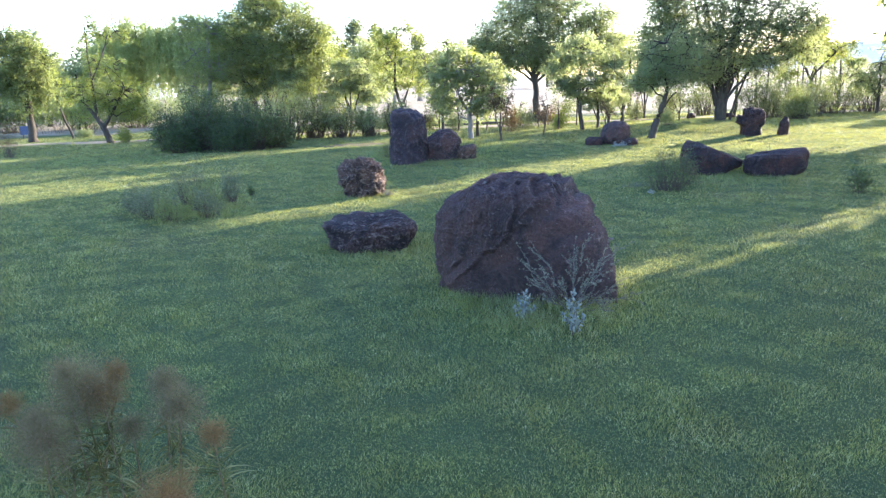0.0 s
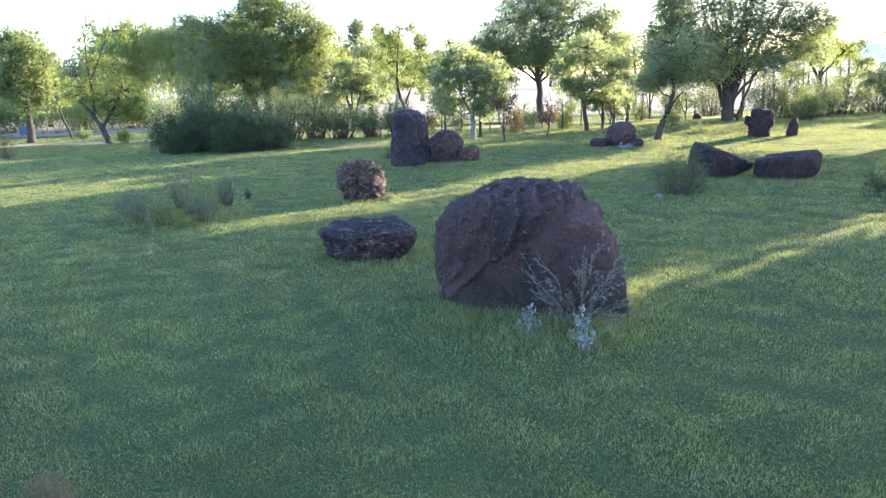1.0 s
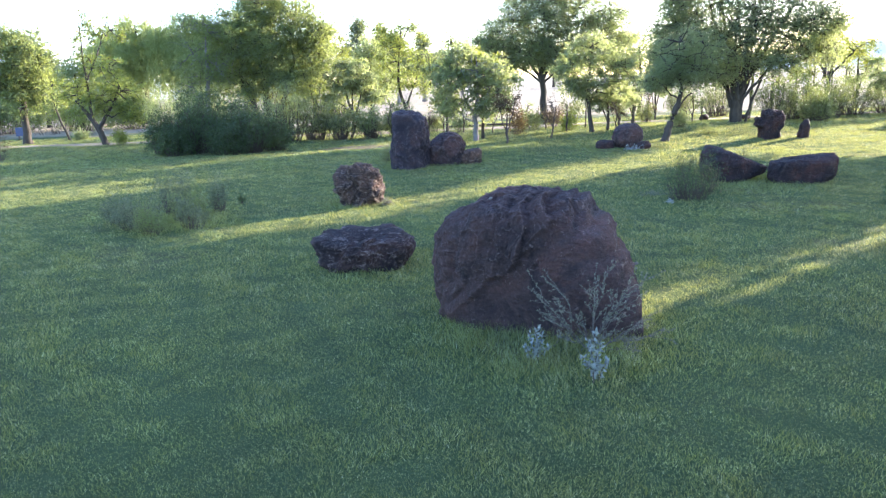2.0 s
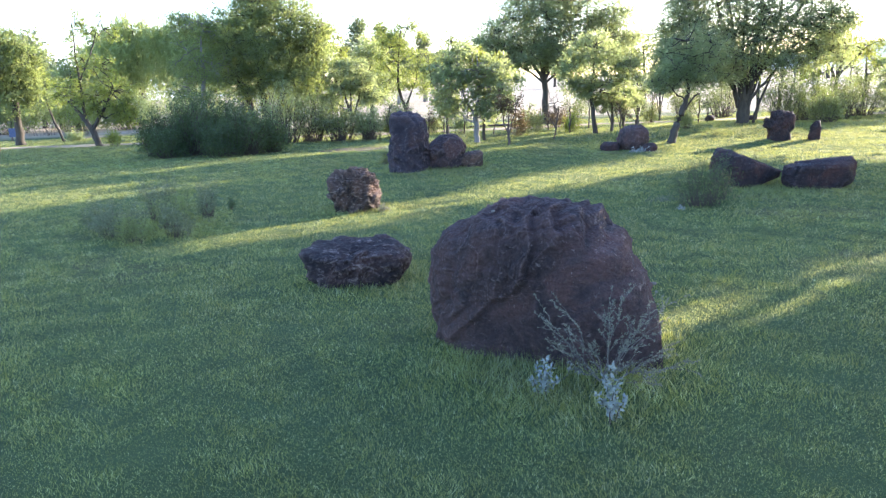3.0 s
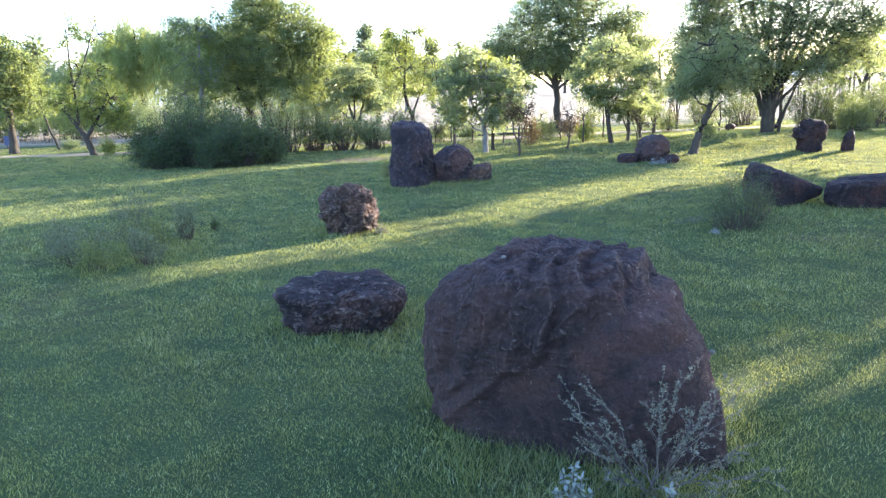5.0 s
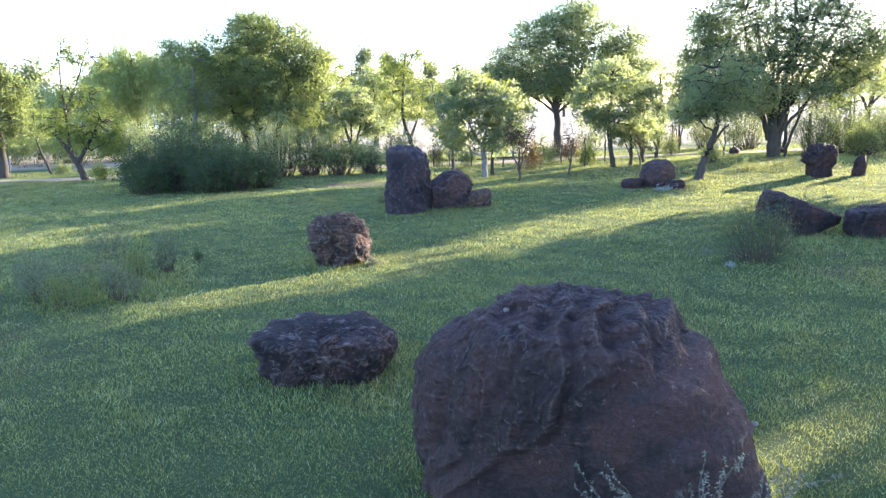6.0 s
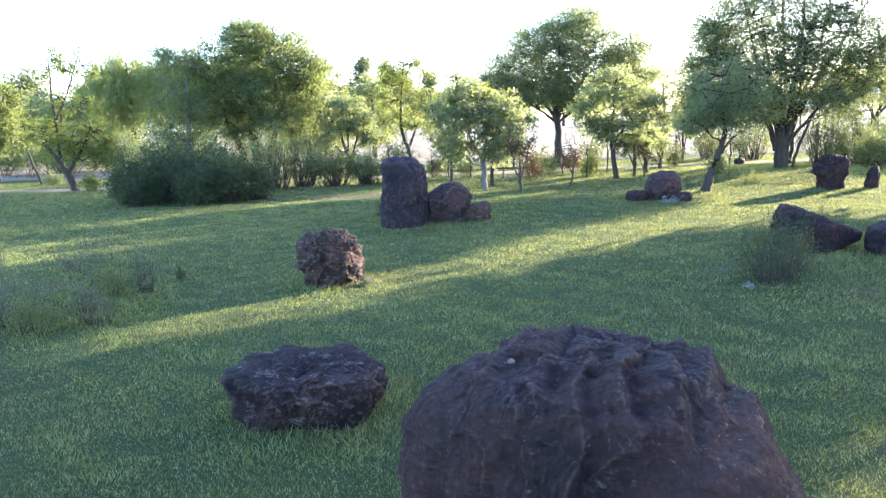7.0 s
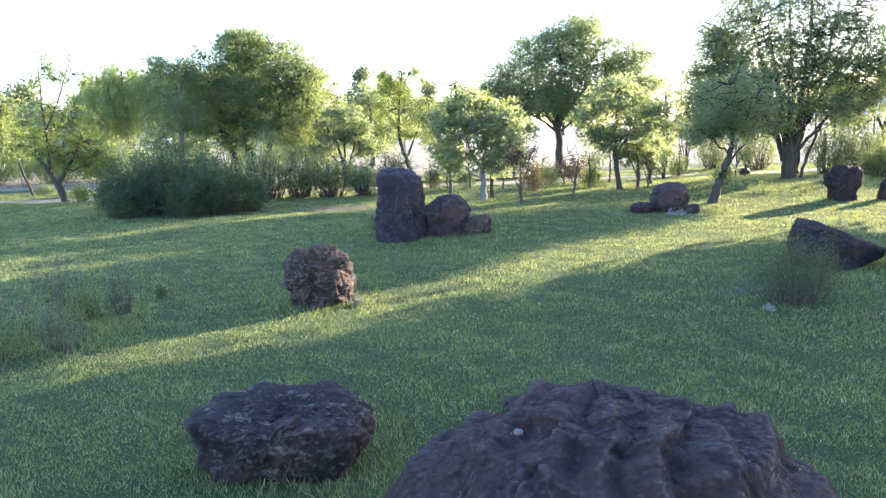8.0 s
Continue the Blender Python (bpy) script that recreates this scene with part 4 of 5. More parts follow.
# lighter trees between
tree("tree", "light yellow-green tree with slanting stems", -7.0, 32.5,
     [[(0, 0, 0, 0.09), (0.1, 0, 1.0, 0.08), (0.45, 0, 2.0, 0.06), (0.9, 0, 3.2, 0.03)], [(0.1, 0, 0.8, 0.06), (-0.2, 0, 2.2, 0.03)]],
     [(0.9, 0, 3.5, 0.85, 0.9, 0.7, 110), (0.1, 0, 2.6, 0.7, 0.8, 0.7, 90), (-0.5, 0, 1.9, 0.8, 0.8, 0.5, 90), (1.4, 0.1, 2.6, 0.7, 0.8, 0.5, 60)],
     "thin yellow-green leaves", LEAF_YELLOW, BARK, 151, leaf_size=(0.12, 0.06), per=24, spread=0.2)
tree("tree", "small round tree with drooping leaflets", -4.33, 26.9,
     [[(0, 0, 0, 0.07), (0.02, 0, 0.6, 0.06), (-0.15, 0, 1.3, 0.04), (-0.3, 0, 1.9, 0.02)], [(0.02, 0, 0.5, 0.045), (0.3, 0, 1.2, 0.03), (0.45, 0, 1.8, 0.015)], [(0, 0, 0.5, 0.04), (0.05, 0, 1.9, 0.02)]],
     [(-0.5, 0, 1.7, 0.7, 0.7, 0.5, 100), (0.45, 0, 1.75, 0.7, 0.7, 0.5, 100), (0, 0, 2.25, 0.75, 0.7, 0.45, 100), (0.8, 0, 1.25, 0.5, 0.5, 0.3, 40), (-0.8, 0, 1.25, 0.45, 0.5, 0.3, 40)],
     "dark drooping leaflets", LEAF_OAK, BARK, 157, leaf_size=(0.14, 0.05), per=24, spread=0.14, hang=0.8)
tree("tree", "tall thin light-green tree with sparse foliage", -2.85, 33.0,
     [[(0, 0, 0, 0.09), (-0.2, 0, 0.8, 0.08), (-0.45, 0, 1.6, 0.06), (-0.35, 0, 2.8, 0.04), (-0.2, 0, 4.0, 0.02)], [(-0.1, 0, 0.8, 0.05), (0.35, 0, 1.8, 0.03), (0.5, 0, 2.6, 0.015)]],
     [(-0.7, 0, 3.0, 0.8, 0.8, 0.9, 90), (0.1, 0, 3.8, 0.8, 0.8, 0.8, 90), (0.5, 0, 2.6, 0.8, 0.8, 0.8, 85), (-0.6, 0, 1.9, 0.9, 0.8, 0.7, 75), (-0.9, 0, 4.0, 0.5, 0.5, 0.5, 35), (0.5, 0, 1.6, 0.7, 0.7, 0.5, 50)],
     "sparse light-green leaves", LEAF_FRESH, BARK, 163, leaf_size=(0.12, 0.055), per=22, spread=0.2, gap=0.08)
tree("tree", "young leafy tree with a pale painted trunk", 0.16, 21.2,
     [[(0, 0, 0, 0.085), (0.0, 0, 0.5, 0.075), (-0.05, 0, 0.9, 0.06)], [(-0.04, 0, 0.8, 0.04), (-0.35, 0, 1.4, 0.03), (-0.5, 0, 2.1, 0.015)], [(-0.02, 0, 0.8, 0.045), (0.1, 0, 1.6, 0.03), (0.05, 0, 2.4, 0.012)], [(0, 0, 0.8, 0.04), (0.4, 0, 1.4, 0.025), (0.6, 0, 1.9, 0.012)]],
     [(-0.7, 0, 1.7, 0.65, 0.65, 0.8, 110), (0.0, 0, 1.9, 0.75, 0.7, 0.9, 130), (0.6, 0, 1.65, 0.65, 0.6, 0.7, 100), (-0.7, 0, 1.05, 0.65, 0.6, 0.45, 75), (0.4, -0.1, 1.0, 0.7, 0.6, 0.4, 75), (-0.45, 0, 2.4, 0.45, 0.45, 0.5, 40)],
     "broad mid-green leaves", LEAF_OAK, BARK_PALE, 167, leaf_size=(0.12, 0.07), per=20, spread=0.12)
tree("tree", "young tree with bright yellow-green upright shoots", 0.35, 21.9,
     [[(0, 0, 0, 0.05), (0, 0, 1.0, 0.04), (0.1, 0, 2.0, 0.02)]],
     [(0.0, 0, 2.3, 0.35, 0.35, 0.45, 45), (0.4, 0, 2.1, 0.4, 0.4, 0.45, 50), (-0.25, 0, 2.0, 0.35, 0.35, 0.4, 35)],
     "yellow-green leaves", LEAF_YELLOW, BARK, 173, leaf_size=(0.13, 0.07), per=18, spread=0.11, hang=0.0)
tree("tree", "thin-leaved dark sapling with upright twigs", -0.75, 22.6,
     [[(0, 0, 0, 0.05), (0.05, 0, 1.2, 0.035), (0.2, 0, 2.4, 0.015)], [(0.05, 0, 0.8, 0.03), (-0.4, 0, 1.8, 0.02), (-0.5, 0, 2.6, 0.01)]],
     [(0.25, 0, 2.6, 0.5, 0.45, 0.6, 60), (-0.5, 0, 2.3, 0.4, 0.4, 0.7, 50), (0.0, 0, 1.6, 0.7, 0.6, 0.6, 70), (0.7, 0, 2.4, 0.45, 0.4, 0.5, 40)],
     "sparse dark leaves", LEAF_DARK, TWIG, 179, leaf_size=(0.11, 0.05), per=12, spread=0.12)
tree("tree", "bronze-leaved sapling with thin twigs", 0.99, 19.75,
     [[(0, 0, 0, 0.035), (0.0, 0, 0.45, 0.03), (0.02, 0, 0.8, 0.015)], [(0, 0, 0.3, 0.02), (0.15, 0, 0.8, 0.012), (0.25, 0, 1.2, 0.008)], [(0, 0, 0.3, 0.02), (-0.15, 0, 0.8, 0.012), (-0.2, 0, 1.15, 0.008)]],
     [(0, 0, 1.05, 0.3, 0.3, 0.35, 45), (0.25, 0, 1.2, 0.22, 0.25, 0.3, 25), (-0.22, 0, 1.15, 0.2, 0.25, 0.3, 22)],
     "small bronze leaves", LEAF_PURPLE, TWIG, 181, leaf_size=(0.07, 0.035), per=12, spread=0.07, twig_r=0.006)
tree("tree", "nearly bare sapling with thin twigs", 2.28, 20.9,
     [[(0, 0, 0, 0.025), (0.05, 0, 0.5, 0.02), (0.12, 0, 0.95, 0.01)], [(0.03, 0, 0.35, 0.015), (-0.2, 0, 0.85, 0.008)], [(0.05, 0, 0.45, 0.015), (0.25, 0, 0.9, 0.008)]],
     [(0, 0, 0.95, 0.35, 0.3, 0.35, 45)], "few small reddish leaves", LEAF_PURPLE, TWIG, 191, leaf_size=(0.05, 0.025), per=5, spread=0.06, twig_r=0.006)
tree("tree", "small mid-green tree with a slightly leaning trunk", 3.56, 22.0,
     [[(0, 0, 0, 0.075), (-0.1, 0, 0.6, 0.06), (-0.12, 0, 1.2, 0.05), (-0.05, 0, 2.0, 0.025)], [(-0.1, 0, 0.9, 0.035), (0.35, 0, 1.6, 0.02)], [(-0.1, 0, 0.9, 0.035), (-0.5, 0, 1.6, 0.02)]],
     [(0.0, 0, 2.3, 0.8, 0.7, 0.6, 110), (0.7, 0, 1.8, 0.75, 0.7, 0.65, 110), (-0.6, 0, 1.75, 0.7, 0.7, 0.6, 100), (0, -0.1, 1.3, 1.0, 0.7, 0.45, 95)],
     "mid-green leaves", LEAF_OAK, BARK, 193, leaf_size=(0.11, 0.055), per=24, spread=0.13)
for x, y, seed, hh in ((4.05, 22.3, 197, 1.35), (5.3, 25.0, 199, 1.6), (6.7, 28.0, 211, 2.2), (4.55, 23.2, 223, 1.4)):
    tree("tree", "small dark-leaved young tree under the larger ones", x, y,
         [[(0, 0, 0, 0.045), (0.02, 0, 0.5, 0.04), (0.0, 0, hh * 0.75, 0.015)], [(0, 0, 0.3, 0.025), (0.2, 0, hh * 0.6, 0.012)], [(0, 0, 0.3, 0.025), (-0.2, 0, hh * 0.6, 0.012)]],
         [(0, 0, hh * 0.8, 0.45, 0.4, hh * 0.26, 50), (0.3, 0, hh * 0.6, 0.35, 0.35, hh * 0.25, 40), (-0.3, 0, hh * 0.62, 0.35, 0.35, hh * 0.25, 40)],
         "dark-green leaves", LEAF_OAK, TWIG, seed, leaf_size=(0.09, 0.045), per=20, spread=0.1, twig_r=0.007)
tree("tree", "airy yellow-green tree behind the saplings", 6.6, 30.5,
     [[(0, 0, 0, 0.08), (0.1, 0, 1.2, 0.06), (0.0, 0, 2.8, 0.025)], [(0.05, 0, 1.0, 0.04), (-0.5, 0, 2.4, 0.02)], [(0.05, 0, 1.0, 0.04), (0.6, 0, 2.5, 0.02)]],
     [(0.1, 0, 2.8, 1.0, 0.8, 0.7, 90), (-0.7, 0, 2.2, 0.8, 0.7, 0.7, 70), (0.7, 0, 2.0, 0.8, 0.7, 0.7, 70), (0, 0, 1.4, 0.9, 0.7, 0.4, 50)],
     "sparse yellow-green leaves", LEAF_YELLOW, BARK, 227, leaf_size=(0.10, 0.05), per=14, spread=0.2)
tree("tree", "small dark tree on a strongly leaning trunk", 4.84, 18.55,
     [[(0, 0, 0, 0.105), (0.08, 0, 0.4, 0.085), (0.28, 0, 0.85, 0.065), (0.38, 0, 1.25, 0.045), (0.35, 0, 1.8, 0.02)], [(0.25, 0, 0.8, 0.03), (0.6, 0, 1.2, 0.018)]],
     [(0.1, 0, 1.75, 0.65, 0.6, 0.5, 130), (-0.2, 0, 1.45, 0.5, 0.5, 0.3, 70), (0.7, 0, 1.7, 0.65, 0.6, 0.6, 100), (0.3, 0, 2.3, 0.75, 0.6, 0.55, 100), (0.95, 0.1, 2.2, 0.6, 0.6, 0.5, 70)],
     "dense small dark leaves", LEAF_OAK, BARK, 229, leaf_size=(0.07, 0.035), per=27, spread=0.15, gap=0.04)
tree("tree", "small tree with bright sunlit leaves on the bank", 12.6, 27.6,
     [[(0, 0, 0, 0.09), (0.05, 0, 1.0, 0.07), (0.25, 0, 2.0, 0.045), (0.35, 0, 3.0, 0.02)], [(0.1, 0, 1.2, 0.05), (-0.5, 0, 2.2, 0.03)], [(0.15, 0, 1.4, 0.04), (0.9, 0, 2.2, 0.025)]],
     [(0.3, 0, 3.0, 0.8, 0.8, 0.6, 80), (-0.6, 0, 2.4, 0.8, 0.8, 0.6, 70), (1.0, 0, 2.2, 0.7, 0.8, 0.6, 70), (-0.9, 0, 1.5, 0.6, 0.6, 0.4, 40)],
     "bright yellow-green leaves", LEAF_YELLOW, BARK, 233, leaf_size=(0.11, 0.055), per=22, spread=0.17, gap=0.05)
tree("tree", "low bright-leaved tree behind the multi-stemmed one", 9.4, 26.0,
     [[(0, 0, 0, 0.06), (0.1, 0, 1.2, 0.045), (0, 0, 2.2, 0.02)]],
     [(-0.3, 0, 1.7, 0.8, 0.7, 0.5, 70), (0.6, 0, 2.0, 0.7, 0.7, 0.5, 60)], "yellow-green leaves", LEAF_YELLOW, BARK, 239, leaf_size=(0.11, 0.055), per=22, spread=0.16)
rng_sap = np.random.default_rng(17)
for k in range(17):
    x, y = -2.6 + 0.62 * k + rng_sap.uniform(-0.25, 0.25), rng_sap.uniform(21.8, 27.5)
    hh = rng_sap.uniform(0.75, 1.7)
    tree("sapling", "thin twiggy sapling in front of the pale meadow", x, y,
         [[(0, 0, 0, 0.022), (0.03, 0, hh * 0.5, 0.016), (rng_sap.uniform(-0.1, 0.1), 0, hh * 0.9, 0.006)], [(0, 0, hh * 0.2, 0.012), (rng_sap.uniform(-0.3, 0.3), 0, hh * 0.75, 0.005)]],
         [(0, 0, hh * 0.72, 0.3, 0.3, hh * 0.3, 26), (0.15, 0, hh * 0.5, 0.3, 0.3, hh * 0.2, 14)],
         "few small leaves", (LEAF_OLIVE, LEAF_OAK, LEAF_PURPLE)[k % 3], TWIG, 1201 + k, leaf_size=(0.06, 0.03), per=9, spread=0.08, twig_r=0.006, group="thin saplings")
# trees along the right-hand edge
for x, y, seed, s in ((13.9, 25.2, 241, 1.0), (15.6, 26.0, 251, 1.15), (17.3, 25.0, 257, 1.0), (19.5, 27.0, 263, 1.2), (14.8, 30.0, 269, 1.25), (18.4, 31.0, 271, 1.3)):
    tree("tree", "thin grey-green young tree in a row", x, y,
         [[(0, 0, 0, 0.06), (0.05, 0, 0.7 * s, 0.05), (0, 0, 1.6 * s, 0.02)], [(0, 0, 0.5, 0.04), (0.35, 0, 1.3 * s, 0.02)], [(0, 0, 0.5, 0.04), (-0.35, 0, 1.3 * s, 0.02)]],
         [(0, 0, 1.75 * s, 0.75, 0.6, 0.5, 80), (0.6, 0, 1.35 * s, 0.6, 0.5, 0.45, 70), (-0.6, 0, 1.3 * s, 0.6, 0.5, 0.45, 70), (0, 0, 1.0 * s, 0.7, 0.5, 0.4, 60)],
         "grey-green leaves", LEAF_OAK, BARK, seed, leaf_size=(0.10, 0.045), per=20, spread=0.15, group="row of young trees")
# unseen trees added beside the lawn, crowns shaped to cast its shade and streaks
def shade_tree(x, y, half, seed, low=2.2, extra=()):
    nx, ny = -math.cos(SUN_AZ), math.sin(SUN_AZ)
    lobes = list(extra)
    for z, r, rz, n in ((low + 0.9, 1.35, 0.95, 150), (low + 2.4, 1.4, 1.0, 160), (low + 3.9, 1.35, 1.0, 150), (low + 5.2, 1.1, 0.8, 90)):
        reach = (half - r) * (1.0 if z < low + 4 else 0.7)
        for a in (-reach, 0.0, reach):
            lobes.append((nx * a, ny * a, z, r, r, rz, n))
    return tree("tree", "unseen tall full-crowned tree added to shade the lawn", x, y,
                [[(0, 0, 0, 0.3), (0, 0, 1.6, 0.25), (-0.1, 0.1, 3.6, 0.16), (0, 0.1, low + 4.6, 0.06)]],
                lobes, "full mid-green crown", LEAF_DARK, BARK, seed, leaf_size=(0.30, 0.17), per=11, spread=0.3, gap=-0.5, group="shade trees", fill=1.1, small=False)


# Extra lobes narrow the sun gaps between the added crowns.
shade_tree(13.66, 18.81, 2.90, 277, extra=[(1.03, -1.23, 2.5, 1.2, 1.2, 0.7, 110), (-1.92, 2.28, 4.9, 0.5, 0.5, 0.5, 70), (-1.9, 2.2, 5.8, 0.6, 0.6, 0.6, 70), (0.0, 0.0, 2.5, 1.5, 1.5, 0.7, 110), (-0.89, 1.03, 2.6, 1.2, 1.2, 0.6, 70), (1.96, -2.34, 5.0, 0.75, 0.75, 0.75, 90), (1.91, -2.29, 6.0, 0.9, 0.9, 0.9, 110), (1.57, -1.87, 7.0, 1.0, 1.0, 0.8, 90)])
# Unseen tree, added so its high crown blocks sun from the left lawn.
tree("tree", "unseen tall slim tree added to shade the lawn", 23.35, 35.23,
     [[(0, 0, 0, 0.26), (0, 0, 4.0, 0.2), (0.45, -0.55, 8.0, 0.12), (1.15, -1.4, 11.2, 0.03)]],
     [(1.15, -1.37, 7.48, 0.95, 0.95, 0.6, 80), (0.56, -0.68, 8.08, 0.85, 0.85, 0.8, 70), (0.56, -0.68, 9.38, 0.85, 0.85, 0.8, 70), (1.15, -1.37, 8.58, 1.0, 1.0, 0.8, 110), (1.15, -1.37, 9.88, 1.05, 1.05, 0.9, 120), (1.15, -1.37, 11.18, 0.95, 0.95, 0.7, 80), (1.62, -1.94, 8.98, 0.7, 0.7, 0.65, 90), (1.57, -1.87, 10.08, 0.8, 0.8, 0.7, 90)],
     "high mid-green crown", LEAF_DARK, BARK, 313, leaf_size=(0.30, 0.17), per=11, spread=0.28, gap=-0.5, group="shade trees", small=False)
# This tree's long branch does reach into view.
tree("tree", "leafy tree with one long branch reaching over the lawn's edge", 12.6, 17.2,
     [[(0, 0, 0, 0.14), (0.05, 0, 1.6, 0.11), (0.1, 0.1, 3.4, 0.07), (0.1, 0.1, 5.0, 0.03)], [(0.1, 0.1, 3.2, 0.05), (-1.2, 0.0, 4.0, 0.035), (-2.4, 0.0, 4.5, 0.012)]],
     [(0.2, 0.1, 5.0, 1.1, 1.1, 0.8, 130), (-1.2, 0.0, 4.7, 0.8, 0.7, 0.5, 70), (-2.3, 0.0, 4.6, 0.6, 0.5, 0.35, 40), (-3.1, 0.0, 4.5, 0.6, 0.5, 0.3, 40)],
     "mid-green leaves", LEAF_OAK, BARK, 317, leaf_size=(0.11, 0.055), per=20, spread=0.2, group="shade trees")
shade_tree(15.84, 13.11, 2.72, 281, extra=[(-1.3, 1.55, 3.4, 0.8, 0.8, 1.1, 170), (-1.3, 1.55, 4.8, 0.8, 0.8, 0.8, 85)])
shade_tree(18.64, 8.78, 2.5, 311)

# far trees and hills, haze put into their colours
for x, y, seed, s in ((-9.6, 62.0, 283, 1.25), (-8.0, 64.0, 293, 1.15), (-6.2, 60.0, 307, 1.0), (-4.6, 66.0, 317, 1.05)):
    tree("poplar", "far-off poplar tree paled for haze", x, y, [[(0, 0, 0, 0.2), (0, 0, 3.0, 0.12), (0, 0, 5.5 * s, 0.03)]],
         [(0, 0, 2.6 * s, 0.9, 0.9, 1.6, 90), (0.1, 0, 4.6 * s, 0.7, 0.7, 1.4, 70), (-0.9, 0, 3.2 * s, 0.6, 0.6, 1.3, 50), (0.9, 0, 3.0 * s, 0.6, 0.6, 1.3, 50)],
         "grey-green leaves paled for haze", LEAF_HAZE, BARK_PALE, seed, leaf_size=(0.24, 0.12), per=22, spread=0.3, hang=-0.3, group="far poplars", small=False)
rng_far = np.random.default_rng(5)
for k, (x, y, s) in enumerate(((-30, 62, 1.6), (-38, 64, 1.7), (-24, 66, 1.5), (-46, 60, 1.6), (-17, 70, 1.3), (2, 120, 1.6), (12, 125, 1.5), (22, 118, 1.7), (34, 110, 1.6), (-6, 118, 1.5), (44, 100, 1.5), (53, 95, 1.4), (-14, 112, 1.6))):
    tree("tree", "tree at the meadow's far side greyed for haze", x, y, [[(0, 0, 0, 0.25), (0, 0, 2.0, 0.18), (0, 0, 3.5 * s, 0.05)]],
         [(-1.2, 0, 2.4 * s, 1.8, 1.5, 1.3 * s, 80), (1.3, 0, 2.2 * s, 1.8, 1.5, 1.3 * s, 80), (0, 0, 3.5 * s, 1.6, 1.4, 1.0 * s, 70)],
         "grey-green leaves dulled for haze", LEAF_HAZE, BARK, 400 + k, leaf_size=(0.42, 0.22), per=16, spread=0.5, group="trees beyond the meadow", small=False)


def hill(label, x, y, w, d, h, seed):
    n, m = 60, 16
    u, v = np.meshgrid(np.linspace(-1, 1, n), np.linspace(-1, 1, m))
    z = np.clip(np.cos(u * np.pi / 2) ** 0.8 * np.cos(v * np.pi / 2), 0, None)
    z = h * z * (1 + 0.25 * np.sin(u * 7 + seed) + 0.1 * np.sin(u * 19 + seed * 2)) - 0.5
    vv = np.stack([u * w / 2, v * d / 2, z], -1).reshape(-1, 3)
    a, b = np.meshgrid(np.arange(m - 1), np.arange(n - 1), indexing="ij")
    q = np.stack([a * n + b, a * n + b + 1, (a + 1) * n + b + 1, (a + 1) * n + b], -1).reshape(-1, 4)
    ob = new("backdrop", mesh_np("backdrop", vv, [q], HILL, True))
    ob.location = (x, y, 0)
    return tagged(ob, label, "hill", kind="structure")


hill("scrub-covered hill far off with a faint haze glow", -150, 230, 130, 60, 15, 1.0)
hill("pale hill ridge far off with a faint haze glow", 420, 640, 520, 120, 27, 2.3)

# ---- shrubs and hedge ----
for x, y, w_, h_, sd in ((-6.1, 20.0, 1.5, 1.30, 501), (-7.4, 20.2, 1.7, 1.5, 503), (-5.5, 20.5, 1.0, 0.95, 505), (-8.5, 20.3, 1.2, 1.2, 507), (-6.7, 21.0, 1.5, 1.65, 508), (-8.0, 19.7, 0.9, 0.8, 512), (-6.5, 19.5, 1.0, 0.75, 514), (-7.9, 20.9, 1.1, 1.6, 516)):
    shrub("shrub", "dense dark-green feathery bush at the lawn's edge", x, y, w_, w_ * 0.8, h_, LEAF_BUSH, sd, clumps=int(150 * w_), per=32, leaf_size=(0.07, 0.026), spread=0.12, stems=110, flat=0.75, hang=0.2, up=0.15, group="dark bushes")
for x, y, w_, h_, m_, sd in ((-5.9, 23.4, 1.6, 1.75, LEAF_OAK, 509), (-5.0, 23.8, 1.3, 1.35, LEAF_OLIVE, 521), (-4.1, 23.6, 1.3, 1.15, LEAF_OLIVE, 523), (-3.2, 23.7, 1.0, 1.0, LEAF_OAK, 541), (-2.4, 24.2, 0.9, 0.9, LEAF_OLIVE, 547), (-9.6, 26.5, 2.2, 1.9, LEAF_OAK, 557), (-7.4, 27.0, 2.2, 2.0, LEAF_YELLOW, 563), (-5.4, 29.0, 2.0, 1.7, LEAF_YELLOW, 569)):
    shrub("shrub", "twiggy shrub in a loose hedge", x, y, w_, w_ * 0.8, h_, m_, sd, clumps=170, per=16, leaf_size=(0.09, 0.03), spread=0.1, stems=80, flat=0.5, group="loose hedge")
for x, y, w_, h_, sd in ((9.4, 23.6, 1.5, 1.25, 571), (10.5, 24.2, 1.6, 1.3, 577), (11.6, 25.0, 1.7, 1.35, 587), (9.0, 28.2, 1.3, 1.3, 593), (8.0, 29.5, 1.2, 1.1, 599), (10.2, 22.6, 1.0, 0.8, 601), (12.9, 26.2, 1.7, 1.3, 603), (14.4, 26.6, 1.8, 1.2, 605), (16.1, 27.2, 1.8, 1.3, 609), (17.8, 27.0, 1.8, 1.2, 611), (19.4, 28.5, 1.8, 1.3, 615)):
    shrub("shrub", "pale olive scrub bush in sunlight", x, y, w_, w_ * 0.8, h_, LEAF_OLIVE, sd, clumps=190, per=20, leaf_size=(0.08, 0.022), spread=0.1, stems=70, flat=0.5, group="olive scrub")
